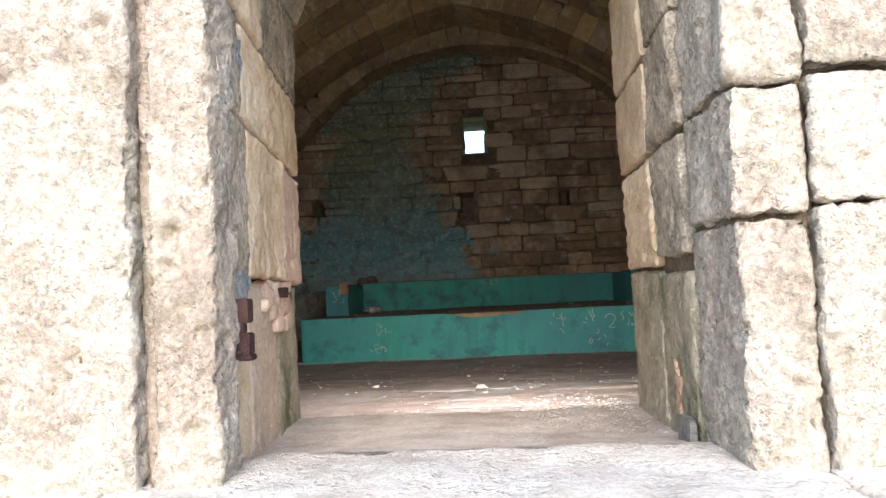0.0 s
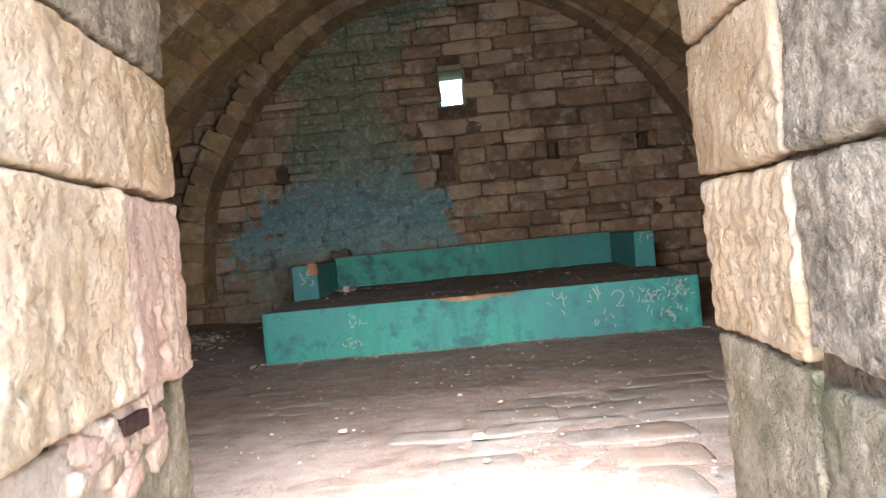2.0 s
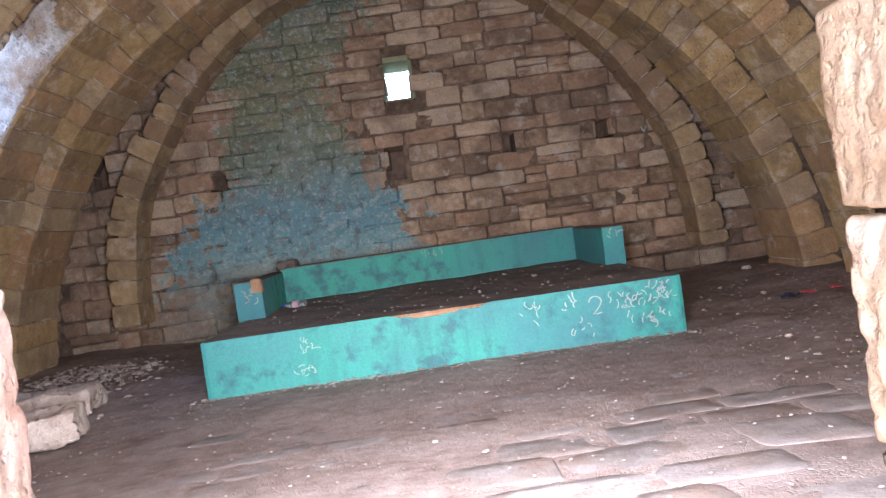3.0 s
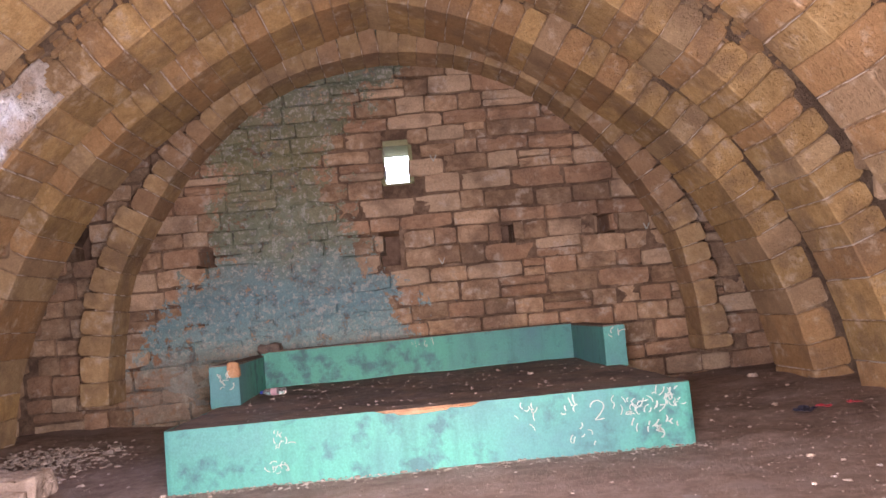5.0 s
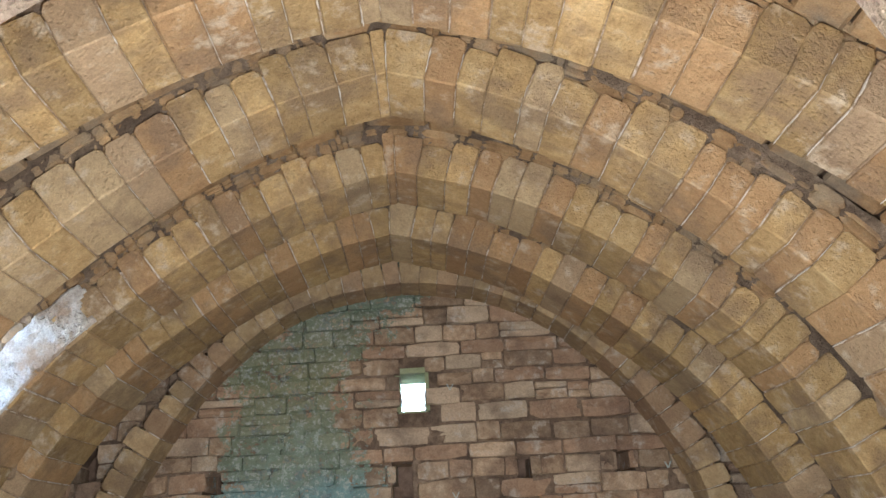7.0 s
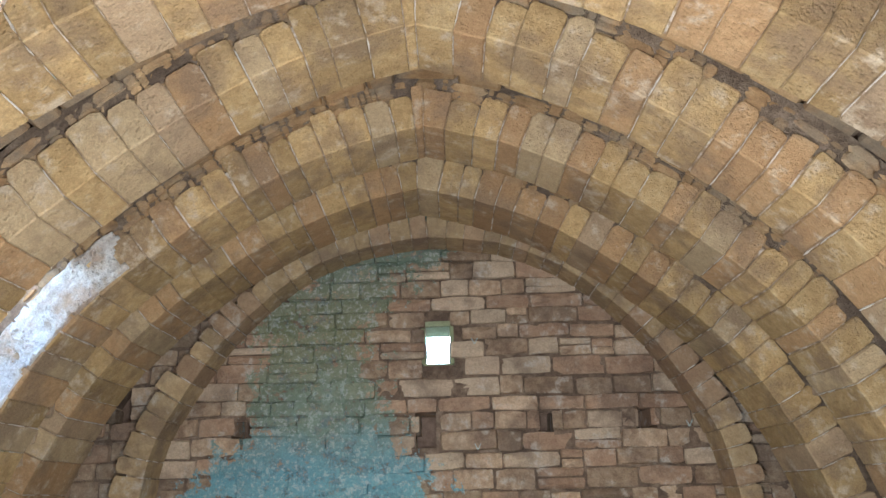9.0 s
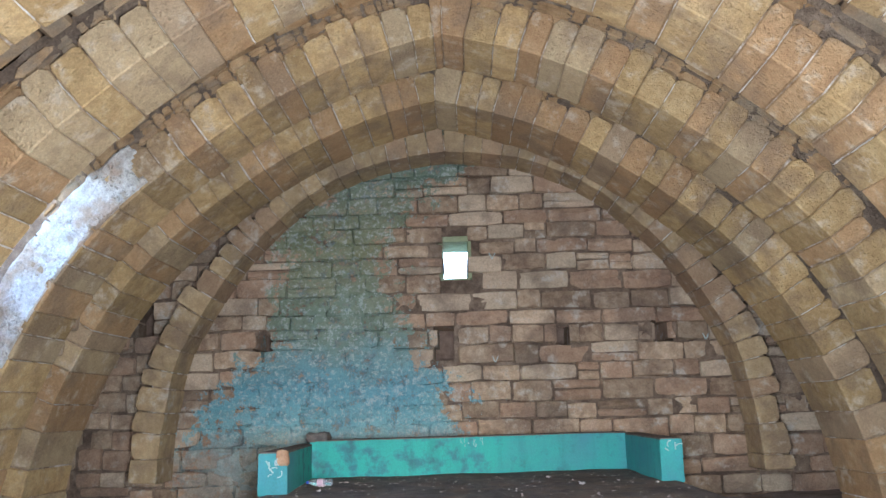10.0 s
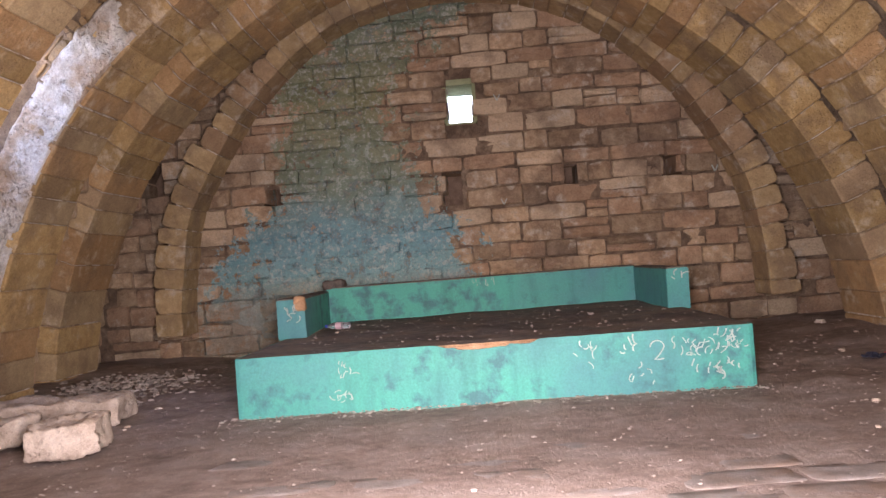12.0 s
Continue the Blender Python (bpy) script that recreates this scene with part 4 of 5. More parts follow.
    while z < 6.6:
        h = rng.uniform(0.3, 0.42)
        x = -6.6
        while x < 6.1:
            w = rng.uniform(0.5, 0.95)
            if not (x + w > -1.46 and x < 1.5 and z < 2.9):
                ob = new("block", pool[rng.randrange(6)])
                ob.parent = WALL_S
                ob.location = (x + w / 2, Y_IN - rng.uniform(0, 0.02), z + h / 2)
                ob.rotation_euler = (0, 0, math.pi)
                ob.scale = (w - 0.02, 0.3, h - 0.02)
            x += w
        z += h


build_jambs()


def sill_and_steps():
    for x0, x1, y0, y1, z0, z1, seed in ((-0.95, 1.0, -1.5, -0.58, 0.02, 0.372, 1),
                                         (-2.1, -0.97, -1.52, -0.95, -0.3, 0.36, 3), (1.01, 2.2, -1.52, -0.95, -0.3, 0.37, 4),
                                         (-1.3, 0.1, -1.95, -1.5, -0.3, 0.0, 5), (0.11, 1.4, -1.95, -1.5, -0.3, 0.01, 6)):
        bm = rough_stone(random.Random(seed), x1 - x0, y1 - y0, z1 - z0, 0.05, 0.02, 0.03, seed * 9.1, 3.0)
        ob = part("step_stone", bm, M_STEP, None, smooth=True)
        ob.location = ((x0 + x1) / 2, (y0 + y1) / 2, z0)
        tagged(ob, "worn pale limestone step stone before the doorway", "step", group="step stones before the door", kind="structure")


sill_and_steps()

# ---- dais ----
def prism(bm, pts, z0, z1):
    lo = [bm.verts.new((x, y, z0)) for x, y in pts]
    hi = [bm.verts.new((x, y, z1)) for x, y in pts]
    n = len(pts)
    bm.faces.new(hi)
    bm.faces.new(lo[::-1])
    for i in range(n):
        j = (i + 1) % n
        bm.faces.new((lo[i], lo[j], hi[j], hi[i]))
    return bm


D1 = 0.607


def notch(x):
    """How far the front's top edge is broken away at x."""
    if not -0.56 < x < 0.5:
        return 0.006 * abs(noise.noise((x * 5, 0, 3)))
    f = min(1.0, (x + 0.56) / 0.12, (0.5 - x) / 0.08)
    return f * (0.035 + 0.03 * noise.noise((x * 4.0, 1.0, 2.0)) + (0.025 if -0.35 < x < 0.2 else 0.0))


def grid_face(verts, faces, us, vs, fn):
    k = len(verts)
    for v in vs:
        for u in us:
            verts.append(fn(u, v))
    w = len(us)
    for j in range(len(vs) - 1):
        for i in range(w - 1):
            faces.append((k + j * w + i, k + j * w + i + 1, k + (j + 1) * w + i + 1, k + (j + 1) * w + i))


def build_dais():
    dais = empty("dais", "teal limewashed masonry dais with seat walls, its front edge chipped", "dais", kind="")
    hw, yf, yb = 2.6, 7.5, 13.44
    # painted skin of the lower tier: front and both flanks
    verts, faces = [], []
    us = list(np.linspace(-hw, hw, 131))
    vs = list(np.linspace(-0.12, 1.0, 10))

    def front(u, v):
        top = D1 - notch(u)
        z = v * top if v > 0 else v
        wob = 0.008 * noise.noise((u * 1.5, z * 2, 0)) + 0.004 * noise.noise((u * 7, z * 7, 3))
        edge = 0.02 * max(0.0, 1 - (hw - abs(u)) / 0.05) + (0.012 if v > 0.98 else 0.0)
        return (u, yf + wob + edge, z)

    grid_face(verts, faces, us, vs, front)
    for sgn in (-1, 1):
        n0 = len(faces)
        grid_face(verts, faces, list(np.linspace(yf + 0.02, yb, 40)), list(np.linspace(-0.12, D1 - 0.003, 6)),
                  lambda u, v: (sgn * (hw + 0.004 * noise.noise((u * 2, v * 3, 6))), u, v))
        if sgn < 0:
            faces[n0:] = [f[::-1] for f in faces[n0:]]
    mesh_object("painted_face", verts, faces, M_TEAL, dais, smooth=False)
    # bare masonry behind the chipped edge
    verts, faces = [], []
    grid_face(verts, faces, list(np.linspace(-0.62, 0.56, 40)), [0.45, 0.5, 0.55, 0.575, 0.6],
              lambda u, v: (u, yf + 0.022 + 0.012 * noise.noise((u * 9, v * 14, 1)) + (0.02 if v > 0.59 else 0), v - 0.012 * abs(noise.noise((u * 6, 2, 2)))))
    tagged(mesh_object("bare_masonry", verts, faces, M_BAREBRICK, dais), "bare orange masonry under the chipped edge")
    # dusty top
    verts, faces = [], []
    grid_face(verts, faces, list(np.linspace(-hw + 0.004, hw - 0.004, 80)), list(np.linspace(yf + 0.01, yb, 70)),
              lambda u, v: (u, v, D1 - 0.004 - (notch(u) * 1.0 if v < yf + 0.08 else notch(u) * 0.6 if v < yf + 0.2 else 0)
                            + (0.018 * noise.noise((u * 1.3, v * 1.3, 2)) + 0.006 * noise.noise((u * 6, v * 6, 2))) * min(1, (v - yf) * 2)))
    tagged(mesh_object("dusty_top", verts, faces, M_DUSTTOP, dais, smooth=True), "dark dusty concrete top")
    # seat walls: two arms and a back
    tilt = 0.085
    top = 1.10

    def wall_part(name, pts, z1, chip=0.0, seed=0):
        bm = bmesh.new()
        prism(bm, pts, D1 - 0.03, z1)
        bmesh.ops.bevel(bm, geom=list(bm.edges), offset=0.012, segments=2, affect="EDGES")
        bmesh.ops.subdivide_edges(bm, edges=[e for e in bm.edges if e.calc_length() > 0.25], cuts=6, use_grid_fill=True)
        for v in bm.verts:
            n = noise.noise_vector(v.co * 2.3 + Vector((seed, 0, 0)))
            v.co += n * 0.008
        return bm

    yl, yr = 9.62, 10.18
    bl, br = 11.95, 12.42
    part("arm", wall_part("arm", [(-2.71, yl + 0.02), (-2.34, yl), (-2.50, bl + 0.3), (-2.71, bl + 0.3)], top + 0.0, seed=1), M_TEAL, dais)
    part("arm", wall_part("arm", [(2.41, yr), (2.71, yr + 0.02), (2.71, br + 0.3), (2.41, br + 0.3)], top + 0.03, seed=2), M_TEAL, dais)
    part("backrest", wall_part("backrest", [(-2.52, bl), (2.44, br), (2.44, br + 0.45), (-2.52, bl + 0.45)], top + 0.05, seed=3), M_TEAL, dais)
    # worn bare tops of the seat walls
    for pts, z in (([(-2.70, yl + 0.03), (-2.35, yl + 0.012), (-2.50, bl + 0.3), (-2.70, bl + 0.3)], top), ([(2.42, yr + 0.012), (2.70, yr + 0.03), (2.70, br + 0.3), (2.42, br + 0.3)], top + 0.03),
                   ([(-2.51, bl + 0.012), (2.43, br + 0.012), (2.43, br + 0.44), (-2.51, bl + 0.44)], top + 0.05)):
        bm = bmesh.new()
        prism(bm, pts, z - 0.01, z + 0.014)
        bmesh.ops.bevel(bm, geom=list(bm.edges), offset=0.006, segments=1, affect="EDGES")
        part("bare_top", bm, M_DUSTTOP, dais, "dark bare concrete top")
    # broken corner of the west arm
    bm = rough_stone(random.Random(4), 0.16, 0.10, 0.20, 0.03, 0.02, 0.03, 3.3, 6.0)
    ob = part("broken_corner", bm, M_BAREBRICK, dais, "broken corner with bare orange brick")
    ob.location = (-2.405, yl + 0.035, top - 0.16)
    # lump of masonry where arm and back meet
    bm = rough_stone(random.Random(6), 0.34, 0.4, 0.16, 0.05, 0.03, 0.04, 5.3, 5.0)
    ob = part("masonry_lump", bm, M_DUSTTOP, dais, "dark lump of broken masonry")
    ob.location = (-2.42, bl + 0.2, top + 0.03)
    return dais


DAIS = build_dais()


def chalk_marks(x0, x1, z0, z1, count, seed, size=0.07, wide=0.009, y=7.5):
    """Scrawled strokes of chalk, each a thin curved bar on the dais front."""
    rng = random.Random(seed)
    verts, faces = [], []
    for _ in range(count):
        cx, cz = rng.uniform(x0, x1), rng.uniform(z0, z1)
        a, bend, ln = rng.choice((1.5, 1.4, 0.1, 0.8, 2.2)) + rng.uniform(-0.3, 0.3), rng.uniform(-2.5, 2.5), size * rng.uniform(0.5, 1.4)
        p = Vector((cx, cz))
        k = len(verts)
        steps = 6
        for i in range(steps + 1):
            ang = a + bend * (i / steps - 0.5)
            d = Vector((math.cos(ang), math.sin(ang)))
            n = Vector((-d.y, d.x)) * wide * rng.uniform(0.35, 0.6)
            for q in (p + n, p - n):
                verts.append((q.x, y - 0.016, q.y))
                verts.append((q.x, y + 0.01, q.y))
            p = p + d * ln / steps
        for i in range(steps):
            b = k + 4 * i
            faces += [(b, b + 4, b + 6, b + 2), (b, b + 1, b + 5, b + 4), (b + 2, b + 6, b + 7, b + 3)]
    ob = mesh_object("chalk_scrawl", verts, faces, M_CHALK, DAIS)
    tagged(ob, "white chalk scrawl on the teal paint", kind="stuff")


chalk_marks(-1.60, -1.38, 0.10, 0.22, 14, 3, 0.06, 0.007)
chalk_marks(-1.56, -1.40, 0.34, 0.50, 11, 4, 0.06, 0.007)
chalk_marks(1.28, 1.48, 0.40, 0.50, 5, 5, 0.07, 0.012)
chalk_marks(0.82, 1.05, 0.22, 0.5, 9, 6, 0.07, 0.009)


def chalk_numeral(x, z, h):
    """A chalked figure two: a bowl, a slant and a foot, drawn as one bent bar."""
    pts = [(-0.30 + 0.34 * (1 - math.cos(a)), 0.68 + 0.30 * math.sin(a)) for a in np.linspace(0, math.pi, 9)]
    pts += [(0.30, 0.5), (0.1, 0.25), (-0.12, 0.05), (0.1, 0.04), (0.34, 0.08)]
    verts, faces = [], []
    for i, (u, w) in enumerate(pts):
        a, b = pts[max(i - 1, 0)], pts[min(i + 1, len(pts) - 1)]
        d = Vector((b[0] - a[0], b[1] - a[1])).normalized() * 0.0048
        for sgn in (1, -1):
            for y in (7.484, 7.51):
                verts.append((x + u * h - d.y * sgn, y, z + w * h + d.x * sgn))
    for i in range(len(pts) - 1):
        b = 4 * i
        faces += [(b, b + 4, b + 6, b + 2), (b, b + 1, b + 5, b + 4), (b + 2, b + 6, b + 7, b + 3)]
    tagged(mesh_object("chalk_numeral", verts, faces, M_CHALK, DAIS), "white chalked figure two")


chalk_numeral(1.64, 0.31, 0.2)
chalk_marks(1.8, 2.5, 0.33, 0.47, 30, 8, 0.075, 0.008)
chalk_marks(2.2, 2.45, 0.40, 0.55, 14, 9, 0.08, 0.009)
chalk_marks(1.95, 2.45, 0.08, 0.25, 16, 10, 0.075, 0.011)
chalk_marks(1.35, 1.6, 0.07, 0.25, 7, 11, 0.07, 0.009)

chalk_marks(-2.58, -2.44, 0.76, 0.96, 9, 21, 0.09, 0.011, 9.615)
chalk_marks(2.50, 2.62, 0.98, 1.08, 4, 22, 0.08, 0.012, 10.185)
chalk_marks(-0.3, 0.15, 0.95, 1.1, 12, 23, 0.06, 0.007, 12.16)


def wall_tick(x, z):
    """A small chalked tick on a stone of the end wall."""
    verts, faces = [], []
    for (ax, az), (bx, bz) in (((-0.05, 0.06), (0.0, -0.05)), ((0.0, -0.05), (0.055, 0.06))):
        k = len(verts)
        for px, pz in ((ax, az), (bx, bz)):
            for dx in (-0.008, 0.008):
                verts.append((x + px + dx, Y_BACK - 0.055, z + pz))
                verts.append((x + px + dx, Y_BACK + 0.0, z + pz))
        faces += [(k, k + 4, k + 6, k + 2), (k, k + 1, k + 5, k + 4), (k + 2, k + 6, k + 7, k + 3)]
    tagged(mesh_object("chalk_tick", verts, faces, M_CHALK, WALL_N), "white chalk tick")


for tx, tz in ((0.46, 4.27), (0.45, 2.42), (4.15, 2.72)):
    wall_tick(tx, tz)

# ---- flagstones near the door ----
def build_slabs():
    """Rows of worn, rounded flagstones, nearly level with the earth packed between them."""
    rng = random.Random(8)
    y = 0.85
    while y < 5.7:
        d = rng.uniform(0.36, 0.6)
        x = -1.1 + rng.uniform(-0.4, 0.3) - (0.9 if y > 2.0 else 0)
        lim = 3.6 if y > 1.6 else 1.7
        while x < lim:
            w = rng.uniform(0.45, 1.0)
            sunk = -0.013 if x > -0.6 and y < 4.4 else -0.02
            sunk += rng.uniform(-0.01, 0.001)
            if not (rng.random() < 0.45 and (x < -0.4 or y > 4.4)):
                n, verts = 16, []
                for i in range(n):
                    a = 2 * math.pi * i / n + 0.2
                    ca, sa = math.cos(a), math.sin(a)
                    e = rng.uniform(0.26, 0.4)
                    verts.append((math.copysign(abs(ca) ** e, ca) * w / 2 * rng.uniform(0.94, 1.0), math.copysign(abs(sa) ** e, sa) * d / 2 * rng.uniform(0.93, 1.0)))
                vs = [(vx, vy, -0.08) for vx, vy in verts] + [(vx, vy, -0.009) for vx, vy in verts] + [(vx * 0.95, vy * 0.94, rng.uniform(-0.003, 0.002)) for vx, vy in verts]
                vs += [(vx * 0.5, vy * 0.5, rng.uniform(0.0, 0.006)) for vx, vy in verts] + [(0, 0, 0.004)]
                fs = []
                for i in range(n):
                    j = (i + 1) % n
                    for l in range(3):
                        fs.append((l * n + i, l * n + j, (l + 1) * n + j, (l + 1) * n + i))
                    fs.append((3 * n + i, 3 * n + j, 4 * n))
                ob = mesh_object("flagstone", vs, fs, M_SLAB, FLOOR, smooth=True)
                cx, cy = x + w / 2, y + d / 2
                ob.location = (cx, cy, floor_z(cx, cy) + 0.035 * noise.noise((cx * 0.9, cy * 0.9, 3.0)) + 0.006 + sunk)
                slope = -0.052 if cy < 5.7 else 0.0
                ob.rotation_euler = (slope + rng.uniform(-0.008, 0.008), rng.uniform(-0.008, 0.008), rng.uniform(-0.1, 0.1))
            x += w
        y += d


build_slabs()

# ---- loose things ----
def loose_stone(name, label, at, size, turn, seed, mat=M_RUBBLE, amp=0.05):
    bm = rough_stone(random.Random(seed), *size, 0.035, amp, 0.018, seed * 2.1, 3.6)
    ob = part(name, bm, mat, None, smooth=True)
    ob.location, ob.rotation_euler = at, (random.Random(seed).uniform(-0.06, 0.06), random.Random(seed + 1).uniform(-0.06, 0.06), turn)
    return tagged(ob, label, "stone block")


loose_stone("fallen_stone", "long pale broken limestone slab lying on the floor", (-4.75, 7.75, 0.02), (1.65, 0.75, 0.27), 0.22, 41)
loose_stone("fallen_stone", "squared pale limestone block fallen on the floor", (-3.72, 6.35, 0.03), (0.62, 0.55, 0.28), 0.25, 42)
loose_stone("fallen_stone", "pale broken limestone lump beside the fallen slab", (-4.75, 6.75, 0.03), (0.8, 0.5, 0.26), -0.2, 43)


def build_bottle():
    bottle = empty("plastic_bottle", "empty clear plastic water bottle lying on the dais", "bottle", kind="")
    def turned(profile, n=18):
        bm = bmesh.new()
        rings = []
        for r, x in profile:
            rings.append([bm.verts.new((x, r * math.cos(2 * math.pi * i / n), r * math.sin(2 * math.pi * i / n))) for i in range(n)])
        for a, b in zip(rings, rings[1:]):
            for i in range(n):
                bm.faces.new((a[i], a[(i + 1) % n], b[(i + 1) % n], b[i]))
        bm.faces.new(rings[0][::-1])
        bm.faces.new(rings[-1])
        return bm
    part("body", turned([(0.025, 0), (0.038, 0.008), (0.04, 0.03), (0.037, 0.05), (0.04, 0.07), (0.04, 0.2), (0.034, 0.235), (0.018, 0.265), (0.014, 0.285)]), M_PET, bottle, smooth=True)
    part("cap", turned([(0.017, 0.283), (0.018, 0.288), (0.018, 0.308), (0.016, 0.312)]), M_CAP, bottle, "blue screw cap", smooth=True)
    part("label", turned([(0.0405, 0.1), (0.0412, 0.102), (0.0412, 0.17), (0.0405, 0.172)]), M_LABEL, bottle, "faded printed label")
    bottle.location = (-1.92, 10.48, D1 + 0.052)
    bottle.scale = (1.2, 1.2, 1.2)
    bottle.rotation_euler = (0, 0, math.pi - 0.25)


build_bottle()


def scatter(name, label, count, seed, region, size, mat, parent=None):
    """Grit and small stones lying about, too many to count."""
    rng = random.Random(seed)
    verts, faces = [], []
    for _ in range(count):
        x, y, z = region(rng)
        r = rng.uniform(*size) * (2.2 if rng.random() < 0.05 else 1.0)
        k = len(verts)
        a0 = rng.uniform(0, 6.28)
        for lv, rr, zz in ((5, 1.0, 0.1), (5, 0.75, 0.55)):
            for i in range(5):
                a = a0 + 1.2566 * i + zz
                verts.append((x + math.cos(a) * r * rr * rng.uniform(0.7, 1.3), y + math.sin(a) * r * rr * rng.uniform(0.7, 1.3), z + r * zz * rng.uniform(0.7, 1.3) - 0.1 * r))
        for i in range(5):
            j = (i + 1) % 5
            faces.append((k + i, k + j, k + 5 + j, k + 5 + i))
        faces.append((k + 5, k + 6, k + 7, k + 8, k + 9))
    ob = mesh_object(name, verts, faces, mat, parent)
    return tagged(ob, label, "debris", kind="stuff")


def on_floor(rng):
    while True:
        x, y = rng.uniform(-6, 5.6), rng.uniform(0.8, 13.3)
        if 7.45 < y and abs(x) < 2.65:
            continue
        near = min(abs(y - 7.4), 3) + (0 if abs(x) < 3 else 0.5)
        if abs(x) < 2.7 and y < 7.4 and rng.random() > 0.35 + 0.6 * math.exp(-near * 1.6):
            continue
        return x, y, floor_z(x, y) + 0.035 * noise.noise((x * 0.9, y * 0.9, 3.0)) + 0.012


def by_jamb(rng):
    x, y = 0.78 - abs(rng.gauss(0, 0.28)), rng.gauss(0.6, 0.4)
    return x, y, floor_z(x, y) + 0.02


def on_dais(rng):
    x, y = rng.uniform(-2.5, 2.5), rng.uniform(7.6, 11.8)
    return x, y, D1 + 0.004


scatter("grit", "small stones and grit scattered over the earth floor", 3600, 1, on_floor, (0.004, 0.013), M_PEBBLE)
scatter("rubble_heap", "pale crumbled stone chips beside the door jamb", 600, 2, by_jamb, (0.003, 0.010), M_PEBBLE)
scatter("dust_crumbs", "crumbs of masonry on the dusty dais top", 260, 3, on_dais, (0.006, 0.018), M_PEBBLE)


def heap(rng):
    x, y = rng.gauss(-5.0, 0.45), rng.gauss(9.9, 0.75)
    d = math.hypot((x + 5.0) / 0.8, (y - 9.9) / 1.3)
    return x, y, floor_z(x, y) + 0.14 * math.exp(-d * d) * rng.random() + 0.01


scatter("rubble_scatter", "grey-brown broken rubble heaped by the west rib foot", 620, 14, heap, (0.012, 0.045), M_PEBBLE)
scatter("stone_chips", "larger pale stone chips lying on the floor", 36, 15, on_floor, (0.02, 0.045), M_RUBBLE)


def front_edge(rng):
    x = rng.uniform(-2.7, 2.7)
    return x, 7.47 - abs(rng.gauss(0, 0.13)), floor_z(x, 7.4) + 0.008


scatter("crumbled_plaster", "crumbs of plaster along the foot of the dais", 520, 16, front_edge, (0.005, 0.017), M_PEBBLE)


def scrap(name, label, at, size, mat, seed):
    """A crumpled scrap of litter."""
    rng = random.Random(seed)
    n = 7
    verts, faces = [], []
    for j in range(n):
        for i in range(n):
            u, v = i / (n - 1) - 0.5, j / (n - 1) - 0.5
            verts.append((u * size + rng.uniform(-0.008, 0.008), v * size * 0.7 + rng.uniform(-0.008, 0.008), 0.012 + 0.05 * size / 0.2 * abs(noise.noise((u * 5, v * 5, seed)))))
    for j in range(n - 1):
        for i in range(n - 1):
            faces.append((j * n + i, j * n + i + 1, (j + 1) * n + i + 1, (j + 1) * n + i))
    ob = mesh_object(name, verts, faces, mat)
    sol = ob.modifiers.new("thickness", "SOLIDIFY")
    sol.thickness = 0.004
    ob.location = (at[0], at[1], floor_z(at[0], at[1]) + 0.03)
    ob.rotation_euler = (0, 0, seed)
    tagged(ob, label, "litter")


scrap("litter_scrap", "crumpled red plastic scrap on the earth floor", (4.45, 8.55), 0.16, M_RED, 2)
scrap("litter_scrap", "crumpled red wrapper by the rib foot", (4.78, 8.5), 0.14, M_RED, 3)
scrap("rag", "dark blue crumpled rag on the earth floor", (4.2, 8.5), 0.28, M_DARKBLUE, 4)
scrap("litter_scrap", "small blue and white wrapper on the floor", (-3.1, 10.6), 0.13, M_CAP, 5)


def build_hinge():
    hinge = empty("hinge_pintle", "rusted iron door hinge set in the west jamb", "hinge", kind="")
    def bar(name, x0, x1, y0, y1, z0, z1):
        bm = bmesh.new()
        prism(bm, [(x0, y0), (x1, y0), (x1, y1), (x0, y1)], z0, z1)
        bmesh.ops.bevel(bm, geom=list(bm.edges), offset=0.004, segments=2, affect="EDGES")
        part(name, bm, M_RUST, hinge)
    bar("strap", -0.03, 0.05, -0.012, 0.05, 0.115, 0.19)
    bar("pin", -0.015, 0.036, -0.006, 0.03, 0.083, 0.117)
    bar("pin_collar", -0.03, 0.052, -0.012, 0.05, 0.018, 0.085)
    bar("foot", -0.034, 0.058, -0.016, 0.05, 0.0, 0.02)
    hinge.location = (-0.655, -0.84, 0.70)


build_hinge()


def build_jamb_marks():
    """Iron cramp, cement patch and old paint on the jambs."""
    bm = rough_stone(random.Random(3), 0.035, 0.14, 0.05, 0.02, 0.004, 0.008, 2.0, 8.0)
    ob = part("iron_cramp", bm, M_RUST, WALL_S, "rusted iron cramp")
    ob.location = (door_x(0.16, True) - 0.02, 0.16, 0.89)
    bm = rough_stone(random.Random(5), 0.045, 0.20, 0.12, 0.05, 0.014, 0.012, 4.0, 7.0)
    ob = part("cement_patch", bm, M_CEMENT, WALL_S, "grey cement patch at the foot of the jamb")
    ob.location = (0.79, -0.42, 0.30)


build_jamb_marks()


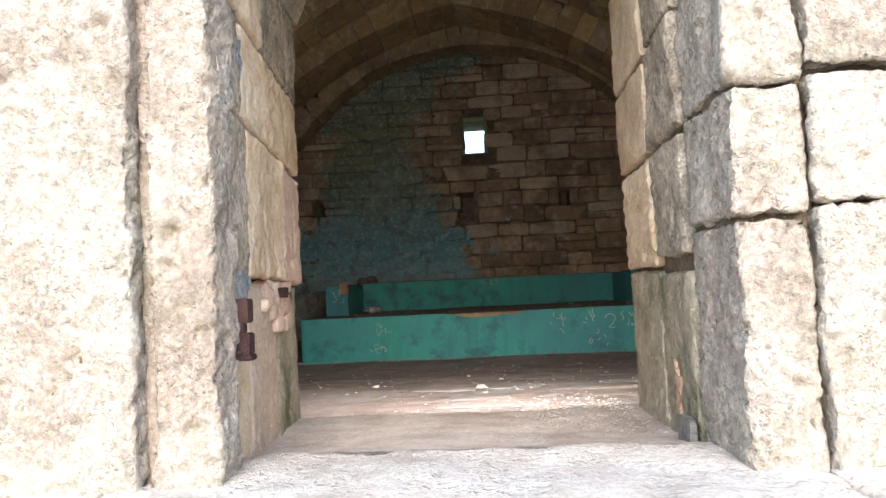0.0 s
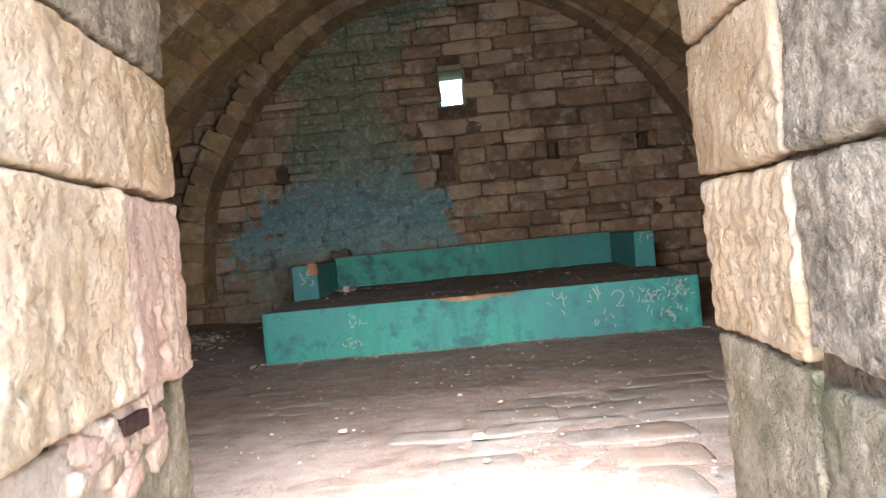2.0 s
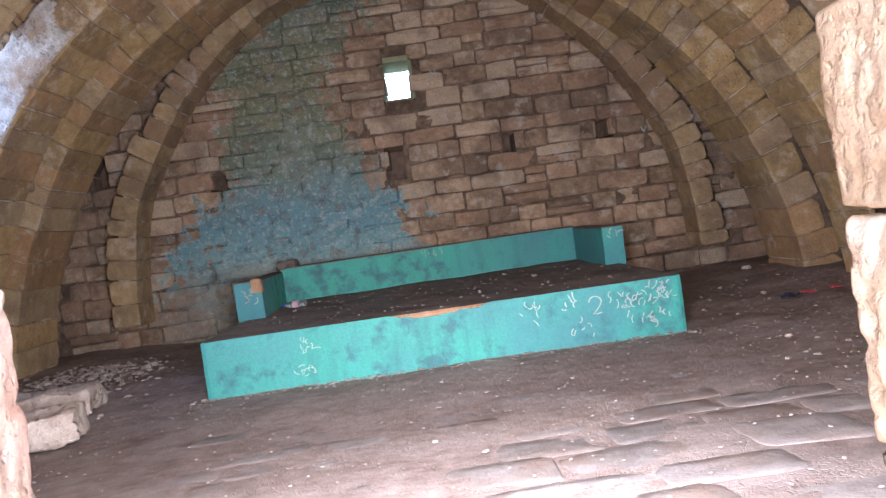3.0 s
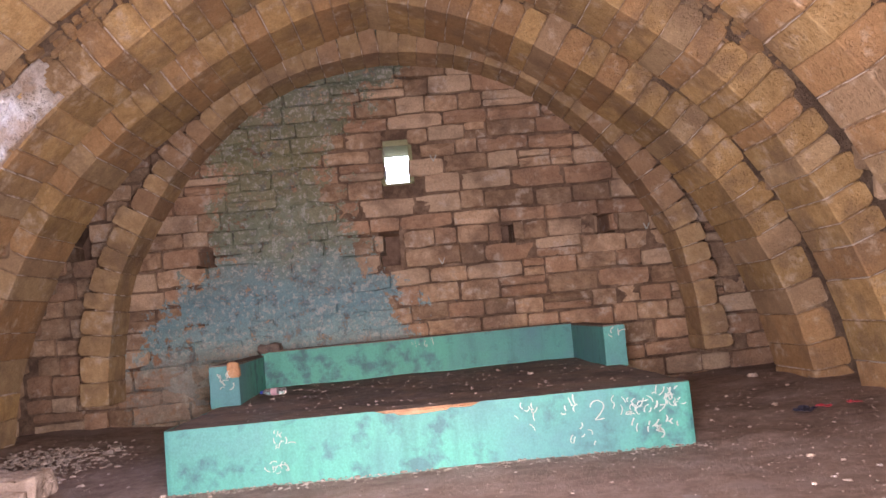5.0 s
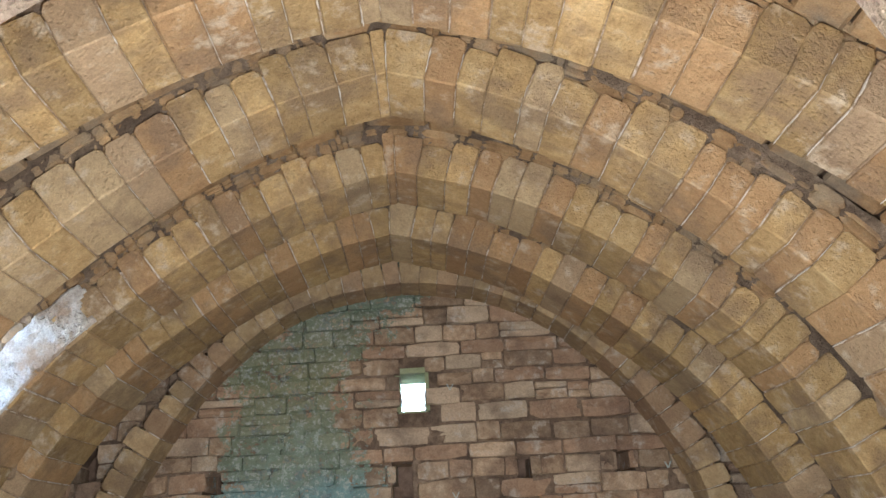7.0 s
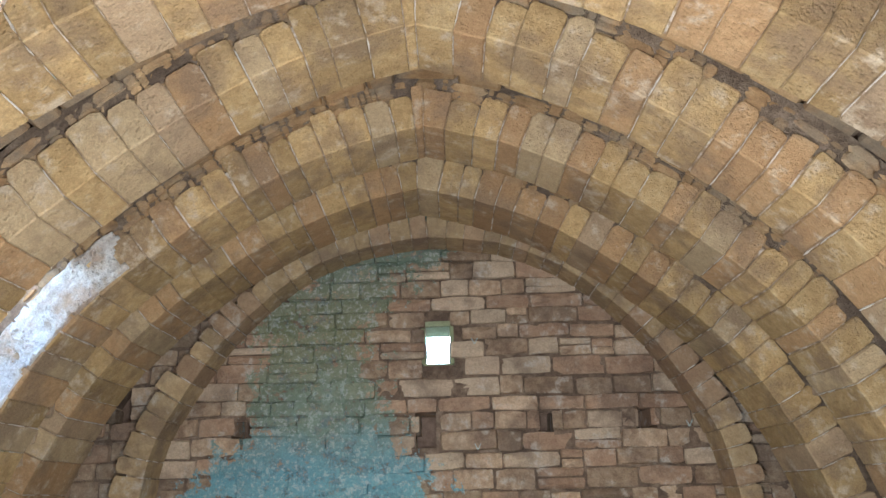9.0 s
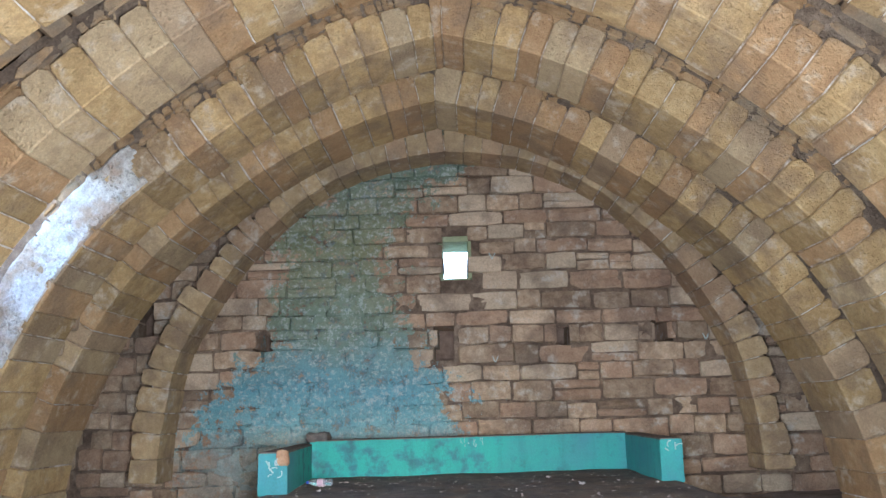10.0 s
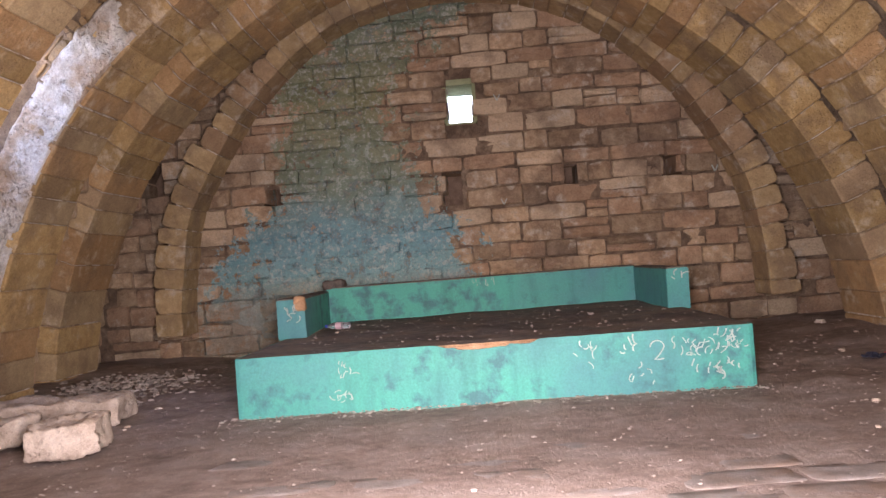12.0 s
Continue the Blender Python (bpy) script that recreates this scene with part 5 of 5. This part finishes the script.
def ragged_patch(name, label, left, y0, y1, z0, z1, mat, seed, lift, parent):
    """A thin skin of paint or mortar with torn edges on a reveal."""
    step = 0.014
    sgn = 1 if left else -1
    cells = set()
    ny, nz = int((y1 - y0) / step), int((z1 - z0) / step)
    for i in range(ny):
        for k in range(nz):
            u, w = (i + 0.5) / ny * 2 - 1, (k + 0.5) / nz * 2 - 1
            n = noise.fractal((i * step * 9, k * step * 9, seed), 0.8, 2.1, 4)
            if 1 - math.hypot(u, w) + 0.8 * n > 0.12:
                cells.add((i, k))
    verts, faces, idx = [], [], {}

    def vid(i, k, back):
        if (i, k, back) not in idx:
            y, z = y0 + i * step, z0 + k * step
            x = door_x(y, left) + sgn * (lift + 0.012 * noise.fractal((y * 12, z * 12, seed), 0.9, 2.0, 3))
            idx[(i, k, back)] = len(verts)
            verts.append((x - sgn * (0.03 if back else 0.0), y + 0.009 * noise.noise((i * 0.9, k * 0.9, 1.5)), z + 0.009 * noise.noise((i * 0.9, k * 0.9, 4.5))))
        return idx[(i, k, back)]

    for i, k in cells:
        q = [vid(i, k, 0), vid(i + 1, k, 0), vid(i + 1, k + 1, 0), vid(i, k + 1, 0)]
        faces.append(tuple(q if left else q[::-1]))
        for (di, dk), (p, r) in (((-1, 0), ((i, k + 1), (i, k))), ((1, 0), ((i + 1, k), (i + 1, k + 1))), ((0, -1), ((i, k), (i + 1, k))), ((0, 1), ((i + 1, k + 1), (i, k + 1)))):
            if (i + di, k + dk) not in cells:
                faces.append((vid(*r, 0), vid(*p, 0), vid(*p, 1), vid(*r, 1)))
    tagged(mesh_object(name, verts, faces, mat, parent), label)


ragged_patch("paint_patch", "pale blue flaking paint", True, -0.82, -0.50, 0.84, 1.14, M_BLUEPAINT, 3.0, -0.006, WALL_S)
ragged_patch("paint_patch", "pale blue flaking paint", True, -0.80, -0.52, 1.64, 1.80, M_BLUEPAINT, 5.0, -0.003, WALL_S)


def crumbled_stones():
    """Small broken stones packed round the iron cramp, under the big block of the west jamb."""
    rng = random.Random(19)
    for k in range(22):
        y, z = rng.uniform(-0.2, 0.45), 0.95 - abs(rng.gauss(0, 0.09))
        w, d, h = rng.uniform(0.06, 0.08), rng.uniform(0.09, 0.19), rng.uniform(0.045, 0.085)
        bm = rough_stone(rng, w, d, h, 0.014, 0.012, 0.014, k * 3.1, 9.0)
        ob = part("packing_stone", bm, rng.choice((M_JAMB_PINK, M_JAMB_PINK, M_JAMB_ROSE)), WALL_S, smooth=True)
        ob.location = (door_x(y, True) - 0.062 + rng.uniform(0, 0.01), y, z - h / 2)
        ob.rotation_euler = (rng.uniform(-0.4, 0.4), 0, rng.uniform(-0.2, 0.2))


crumbled_stones()
ragged_patch("paint_patch", "old orange paint smear", False, -0.23, -0.15, 0.32, 0.60, M_ORANGE, 9.0, -0.004, WALL_S)


def build_threshold():
    verts, faces = [], []
    grid_face(verts, faces, list(np.linspace(-0.86, 0.86, 50)), list(np.linspace(-0.62, 0.85, 44)),
              lambda u, v: (u, v, floor_z(u, v) + 0.022 + 0.012 * noise.noise((u * 2.2, v * 2.2, 8)) + 0.006 * noise.noise((u * 9, v * 9, 8))
                            - 0.05 * max(0.0, (v - 0.6) / 0.25) ** 2 + 0.05 * max(0.0, (-0.2 - v) / 0.4) * 0.8))
    ob = mesh_object("threshold", verts, faces, M_THRESHOLD, smooth=True)
    tagged(ob, "worn cement threshold inside the doorway", "threshold", kind="structure")


build_threshold()
